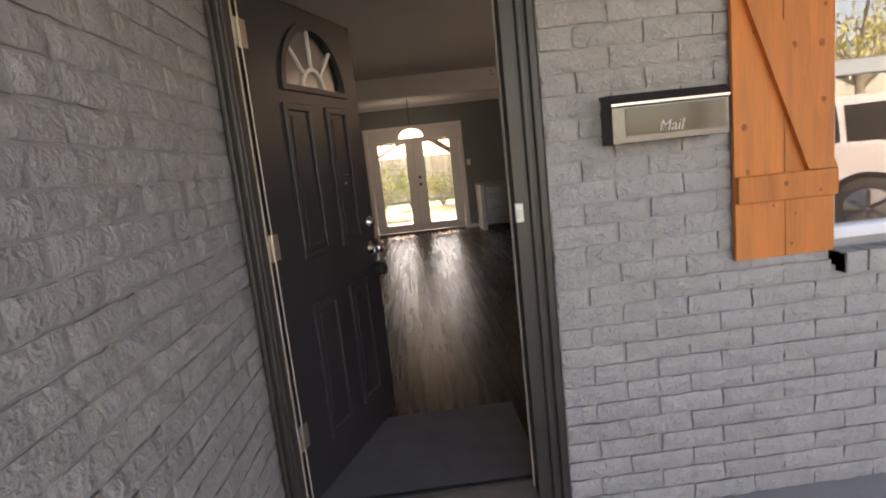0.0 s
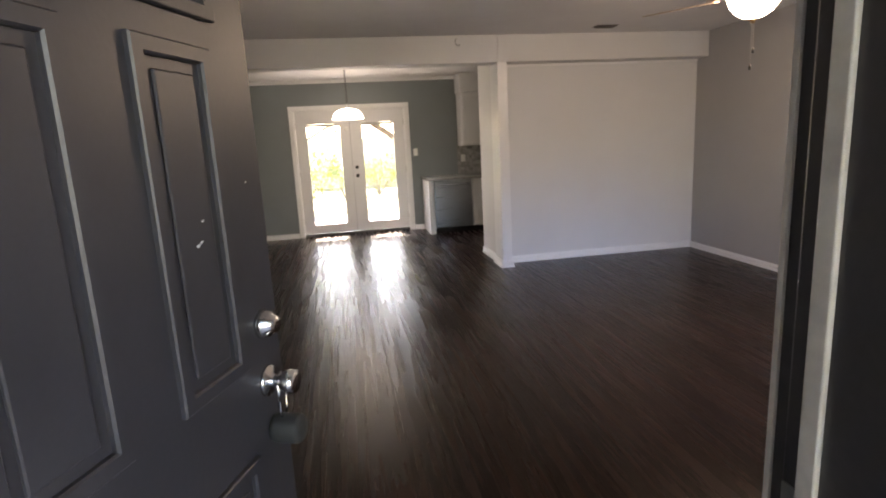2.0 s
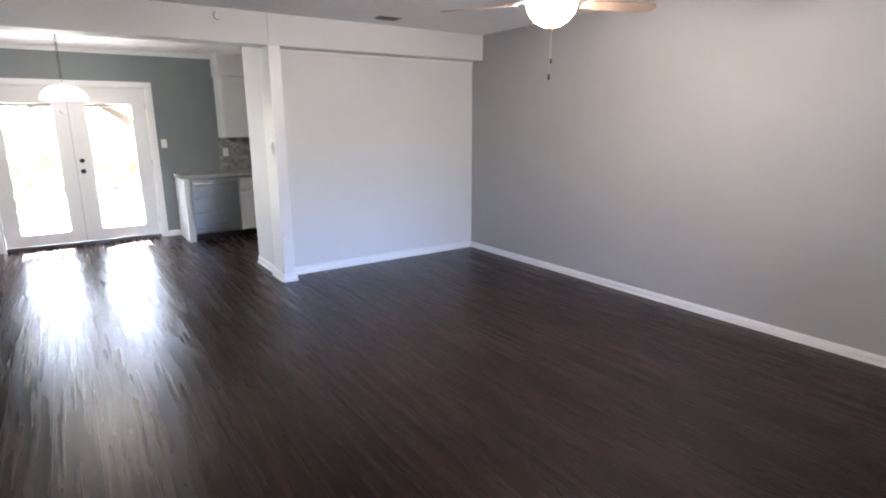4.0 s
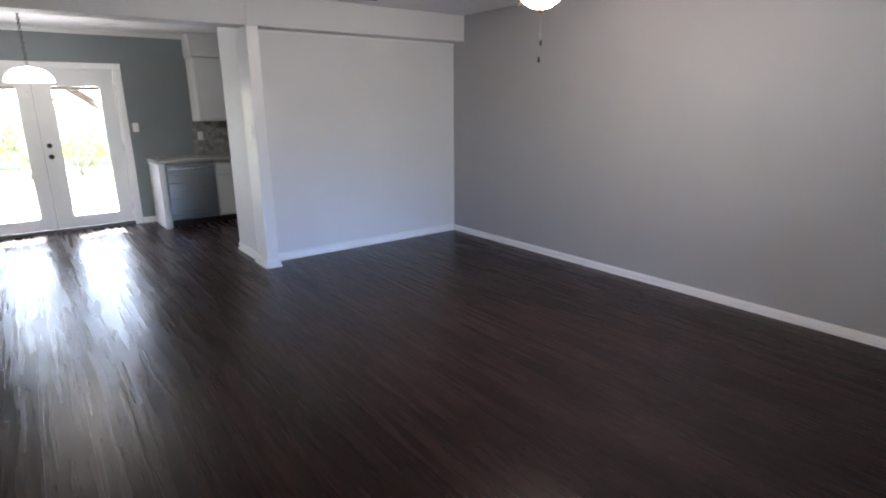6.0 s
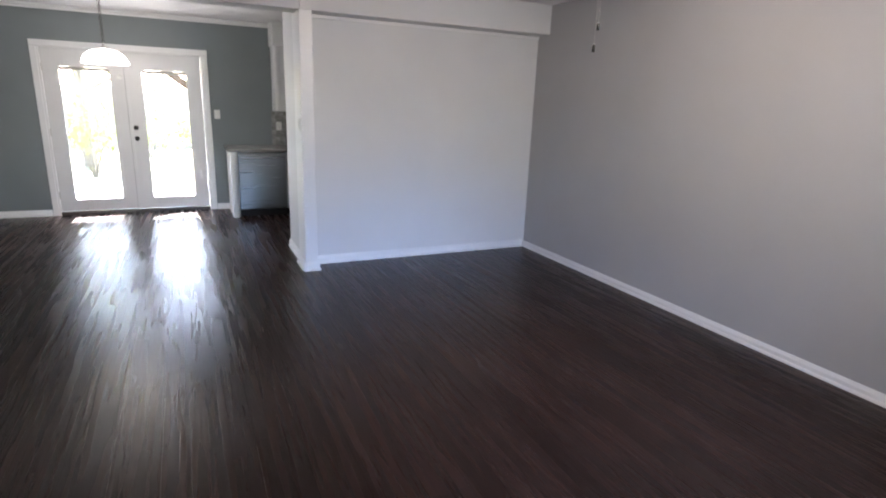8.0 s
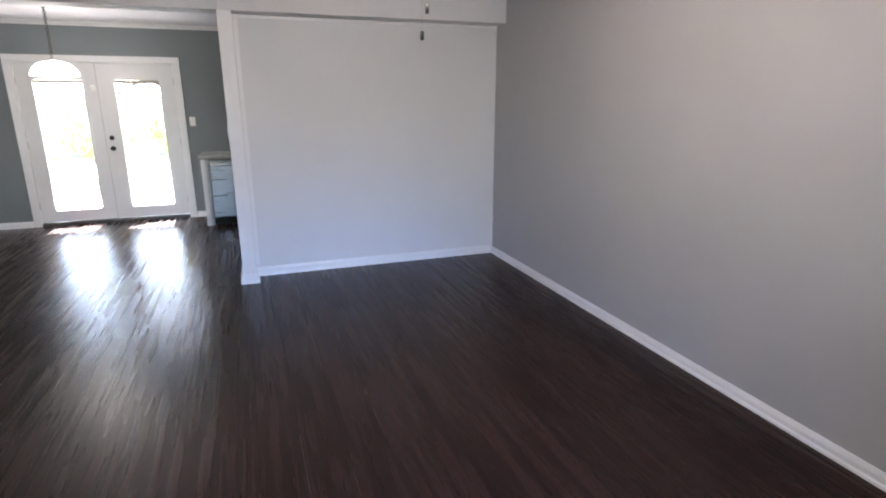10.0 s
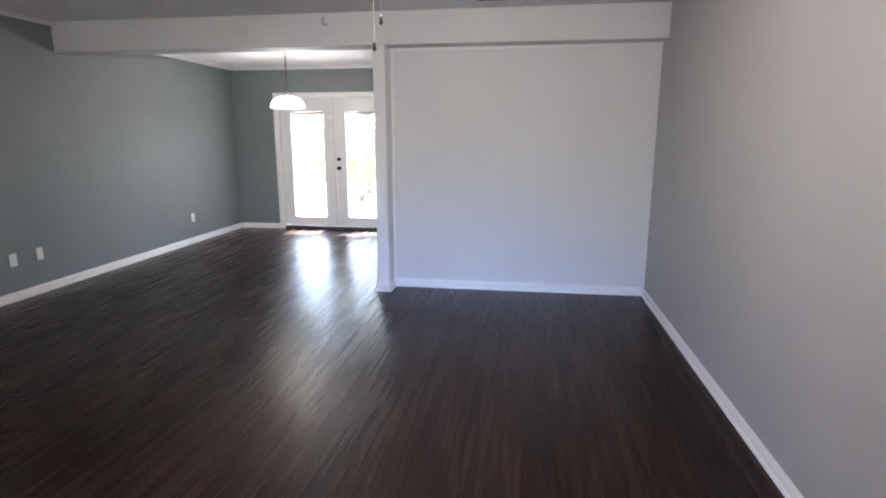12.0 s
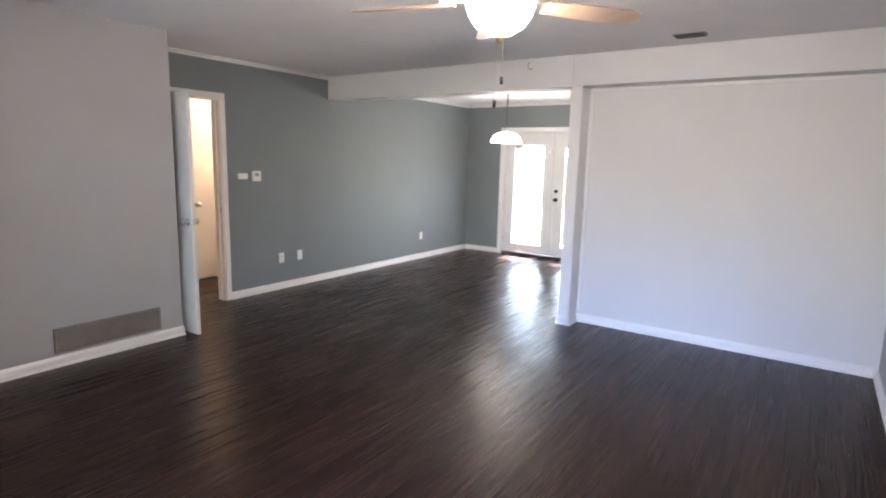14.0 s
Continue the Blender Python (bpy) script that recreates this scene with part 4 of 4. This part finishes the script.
def shrub(at, h, seed, mat):
    r = random.Random(seed)
    t = thing("shrub", "loose leafy shrub growing on the lawn", "shrub", pose(*at))
    bm = bmesh.new()
    tips = []
    for k in range(10):
        a = k * 2.4
        p = Vector((math.cos(a) * h * r.uniform(.15, .5), math.sin(a) * h * r.uniform(.15, .5), h * r.uniform(.5, .95)))
        tube(bm, [(0, 0, -0.05), p * 0.5 + Vector((0, 0, h * .05)), p], 0.016, 5, 0.005)
        tips += [p, p * 0.7]
    part("stems", bm, M_BARK, t)
    verts, faces = [], []
    for k in range(700):
        p = r.choice(tips) + Vector((r.gauss(0, 1), r.gauss(0, 1), r.gauss(0, 1))) * h * 0.12
        p.z = max(p.z, 0.02)
        s = r.uniform(0.03, 0.06)
        q = Euler((r.uniform(0, 3), r.uniform(0, 3), r.uniform(0, 6))).to_matrix()
        n = len(verts)
        verts += [p + q @ Vector(v) * s for v in ((-1, 0, 0), (0, -0.5, 0.1), (1.2, 0, 0), (0, 0.5, 0.1))]
        faces.append((n, n + 1, n + 2, n + 3))
    me = bpy.data.meshes.new("leaves")
    me.from_pydata(verts, [], faces)
    me.materials.append(mat)
    o = new("leaves", me)
    o.parent = t


tree((-0.9, 15.5, -0.16), 5.0, 2.3, 3, M_LEAF2)
tree((-4.5, 17.5, -0.16), 6.5, 2.8, 4, M_LEAF)
tree((2.6, 19.5, -0.16), 6.0, 2.6, 6, M_LEAF)
tree((6.0, 17.0, -0.16), 6.5, 3.0, 7, M_LEAF2)
for k, (x, y, h) in enumerate(((-0.6, 13.6, 1.5), (0.3, 16.8, 1.3), (1.4, 17.4, 1.2), (2.4, 16.4, 1.4), (-2.3, 16.0, 1.6), (3.9, 17.6, 1.5))):
    shrub((x, y, -0.16), h, 20 + k, M_LEAF2 if k % 2 == 0 else M_LEAF)
fence = thing("fence", "tall weathered board fence round the yard", "fence", pose(0, 21.5, 0))
fboard = mesh_of("board", extrude(bmesh.new(), [(-0.068, -0.16), (0.068, -0.16), (0.068, 1.64), (0.04, 1.68), (-0.04, 1.68), (-0.068, 1.64)], "y", 0, 0.018), M_FENCE)
for k in range(120):
    o = new("board", fboard)
    o.parent = fence
    o.location = (-8.6 + k * 0.142, 0, random.uniform(-0.015, 0.015))
for z in (0.25, 1.3):
    part("rail", boxed(-8.7, 8.5, 0.019, 0.06, z, z + 0.09), M_FENCE, fence)
# trees across the driveway, seen in the window glass
tree((9.0, -14.5, -0.16), 7.5, 3.4, 11, M_LEAF)
tree((13.5, -13.5, -0.16), 6.5, 3.0, 12, M_LEAF2)
tree((6.0, -19.0, -0.16), 8.0, 3.6, 13, M_LEAF)


def car():
    c = thing("suv", "white parked sport utility vehicle on the driveway", "car", pose(5.31, -5.89, -0.13, 0, 0, 40.8))
    bm = bmesh.new()
    side = [(-2.35, 0.42), (-2.38, 0.75), (-2.25, 0.98), (-1.15, 1.10), (-1.05, 1.14), (1.95, 1.14), (2.32, 1.05), (2.38, 0.60), (2.32, 0.40)]
    arch = lambda cx: [(cx + 0.44 * math.cos(a), 0.38 + 0.44 * math.sin(a)) for a in np.linspace(0, math.pi, 11)]
    outline = side + arch(1.42) + arch(-1.45)
    extrude(bm, outline, "y", -0.93, 0.93)
    part("body", bm, M_CAR, c)
    bm = bmesh.new()
    rows = [(-1.05, 1.14, 0.90), (-0.30, 1.70, 0.74), (0.1, 1.76, 0.72), (1.75, 1.72, 0.72), (2.15, 1.14, 0.88)]
    loop = [[bm.verts.new((x, s * w, z)) for x, z, w in rows] for s in (-1, 1)]
    bm.faces.new(loop[0])
    bm.faces.new(loop[1][::-1])
    for i in range(5):
        j = (i + 1) % 5
        bm.faces.new((loop[0][i], loop[1][i], loop[1][j], loop[0][j]))
    part("cabin", bm, M_CAR, c)
    for s in (-1, 1):
        for xa, xb, ta, tb in ((-0.75, 0.22, -0.18, 0.22), (0.30, 1.15, 0.30, 1.10), (1.22, 1.92, 1.18, 1.70)):
            bm = bmesh.new()
            a = [bm.verts.new((x, s * (w + 0.006), z)) for x, z, w in ((xa, 1.19, 0.888), (xb, 1.19, 0.888), (tb, 1.62, 0.762), (ta, 1.62, 0.762))]
            b = [bm.verts.new((v.co.x, v.co.y - s * 0.02, v.co.z)) for v in a]
            bm.faces.new(a)
            bm.faces.new(b[::-1])
            for i in range(4):
                bm.faces.new((a[i], b[i], b[(i + 1) % 4], a[(i + 1) % 4]))
            part("side_window", bm, M_CARGLASS, c)
        part("mirror", boxed(-0.72, -0.55, s * 0.98 - 0.09, s * 0.98 + 0.09, 1.14, 1.28, bevel=0.03), M_CAR, c)
        part("headlight", boxed(-2.385, -2.05, s * 0.75 - 0.14, s * 0.75 + 0.14, 0.80, 0.93, bevel=0.02), M_MAILFACE, c, "clear headlight")
        for x in (1.42, -1.45):
            m = pose(x, s * 0.82, 0.37, -90 * s)
            w = part("wheel", lathe(bmesh.new(), [(0.24, 0.0), (0.36, 0.0), (0.375, 0.03), (0.375, 0.10), (0.355, 0.125), (0.25, 0.118)], 32, m), M_RUBBER, c, "", True)
            part("rim", lathe(bmesh.new(), [(0.06, 0.10), (0.19, 0.119), (0.235, 0.122), (0.248, 0.128)], 28, m), M_NICKEL, w, "", True)
            bm = bmesh.new()
            for k in range(6):
                q = m @ Matrix.Rotation(radians(60 * k), 4, "Z")
                b2 = boxed(-0.025, 0.025, 0.02, 0.225, 0.118, 0.140, bevel=0.006)
                bmesh.ops.transform(b2, matrix=q, verts=b2.verts[:])
                me = bpy.data.meshes.new("tmp")
                b2.to_mesh(me)
                b2.free()
                bm.from_mesh(me)
                bpy.data.meshes.remove(me)
            part("spokes", bm, M_CHROME, w)
    return c


car()


# ---- floor planks ----
def planks():
    made = {}
    r = random.Random(8)
    w, ln, y_end = 0.192, 1.22, BACK_Y + 0.005
    x = -2.36
    while x < RIGHT_X:
        y = 0.08 - r.uniform(0, 0.9)
        while y < y_end:
            a, b = round(max(y, 0.08), 2), round(min(y + ln, y_end), 2)
            hall = x + w < GREEN_X - 0.1
            if b - a > 0.02 and (not hall or (b > 2.4 and a < 6.1)):
                key = round(b - a, 2)
                if key not in made:
                    bm = bmesh.new()
                    e = 0.0004
                    lo = [bm.verts.new(p) for p in ((0, 0, -0.011), (w - 0.0004, 0, -0.011), (w - 0.0004, key - 0.0004, -0.011), (0, key - 0.0004, -0.011))]
                    md = [bm.verts.new((v.co.x, v.co.y, -e)) for v in lo]
                    hi = [bm.verts.new(p) for p in ((e, e, 0), (w - 0.0004 - e, e, 0), (w - 0.0004 - e, key - 0.0004 - e, 0), (e, key - 0.0004 - e, 0))]
                    for u, v in ((lo, md), (md, hi)):
                        for i in range(4):
                            j = (i + 1) % 4
                            bm.faces.new((u[i], u[j], v[j], v[i]))
                    bm.faces.new(hi)
                    bm.faces.new(lo[::-1])
                    made[key] = mesh_of("plank", bm, M_FLOOR)
                o = new("plank", made[key])
                o.parent = floor
                o.location = (x, a, 0)
            y += ln
        x += w


planks()


# ---- brickwork ----
def brick_mesh(length, seed):
    """A moulded brick: uneven face towards -y, chipped rim, set back into the joint."""
    r = random.Random(seed)
    h, nx, nz = 0.068, max(3, int(length / 0.032)), 3
    bm = bmesh.new()
    grid = []
    for j in range(nz + 1):
        row = []
        for i in range(nx + 1):
            edge = i in (0, nx) or j in (0, nz)
            x = length * i / nx + (r.uniform(-0.003, 0.003))
            z = h * j / nz + r.uniform(-0.0025, 0.0025)
            y = r.uniform(0.001, 0.005) if edge else r.uniform(-0.0075, 0.001)
            row.append(bm.verts.new((x, y, z)))
        grid.append(row)
    for j in range(nz):
        for i in range(nx):
            bm.faces.new((grid[j][i], grid[j][i + 1], grid[j + 1][i + 1], grid[j + 1][i]))
    rim = [grid[0][i] for i in range(nx + 1)] + [grid[j][nx] for j in range(1, nz + 1)] + [grid[nz][i] for i in range(nx - 1, -1, -1)] + [grid[j][0] for j in range(nz - 1, 0, -1)]
    rim = [bm.verts.new(v.co) for v in rim]
    back = [bm.verts.new((v.co.x, 0.02, v.co.z)) for v in rim]
    n = len(rim)
    for i in range(n):
        j = (i + 1) % n
        bm.faces.new((rim[j], rim[i], back[i], back[j]))
    return mesh_of("brick", bm, M_BRICK, True)


BRICKS = {}


def brick_of(length, r):
    key = (round(length, 2), r.randrange(5) if length > 0.2 else r.randrange(2))
    if key not in BRICKS:
        BRICKS[key] = brick_mesh(key[0], int(key[0] * 1000) + key[1] * 7)
    return BRICKS[key]


def lay(wall, u0, u1, z0, z1, place, near, holes=(), seed=1):
    """Running bond between u0 and u1; place(u, z) is a brick's pose; near(u, z) picks those that stay parts of their own."""
    r = random.Random(seed)
    pitch, course, joint = 0.245, 0.0762, 0.010
    rest_v, rest_f, count = [], [], 0
    rows = int((z1 - z0) / course)
    for j in range(rows):
        z = z0 + j * course
        u = u0 - (pitch / 2 if j % 2 else 0)
        while u < u1:
            a, b = max(u, u0), min(u + pitch - joint, u1)
            cuts = [(a, b)]
            for h in holes:
                if z + 0.066 > h[2] and z < h[3]:
                    nxt = []
                    for p, q in cuts:
                        if q <= h[0] or p >= h[1]:
                            nxt.append((p, q))
                        else:
                            nxt += [(p, h[0])] if h[0] - p > 0.03 else []
                            nxt += [(h[1], q)] if q - h[1] > 0.03 else []
                    cuts = nxt
            for p, q in cuts:
                if q - p < 0.03:
                    continue
                me = brick_of(q - p, r)
                m = place(p, z) @ pose(0, r.uniform(-0.0025, 0.0025), 0, 0, 0, r.uniform(-0.6, 0.6))
                if near(p, z) and count < 300:
                    o = new("brick", me)
                    o.parent = wall
                    o.matrix_basis = m
                    count += 1
                else:
                    n = len(rest_v)
                    rest_v += [m @ v.co for v in me.vertices]
                    rest_f += [[n + i for i in f.vertices] for f in me.polygons]
            u += pitch
    if rest_f:
        me = bpy.data.meshes.new("bricks")
        me.from_pydata(rest_v, [], rest_f)
        me.materials.append(M_BRICK)
        for p in me.polygons:
            p.use_smooth = True
        o = new("bricks", me)
        o.parent = wall
        tagged(o, kind="stuff")


front_holes = [(-0.24, 0.86, -0.2, DOOR_TOP + 0.08), (WIN[0] - 0.005, WIN[1] + 0.005, 0.775, WIN[3] + 0.005)]
wf = structure("wall_brick_front", holed(bmesh.new(), "x", SIDE_X, 6.4, -0.2, 2.72, BRICK_Y + 0.0125, -0.001, [(-0.24, 0.858, -0.2, DOOR_TOP + 0.08), (WIN[0] - 0.003, WIN[1] + 0.003, 0.80, WIN[3])]), M_MORTAR, "grey painted brick front wall of the house", "wall")
lay(wf, 0.86, 6.4, PORCH_Z + 0.004, 2.70, lambda u, z: pose(u, BRICK_Y, z), lambda u, z: u < 2.6, front_holes, 2)
ws = structure("wall_brick_side", boxed(SIDE_X - 0.2, SIDE_X - 0.0085, -3.4, -0.002, -0.2, 2.72), M_MORTAR, "grey painted brick side wall of the porch", "wall")
lay(ws, 0.0, 3.38, PORCH_Z + 0.004, 2.70, lambda u, z: pose(SIDE_X, -0.08 - 3.38 + u + 0.07, z, 0, 0, 90), lambda u, z: u > 1.3, (), 3)
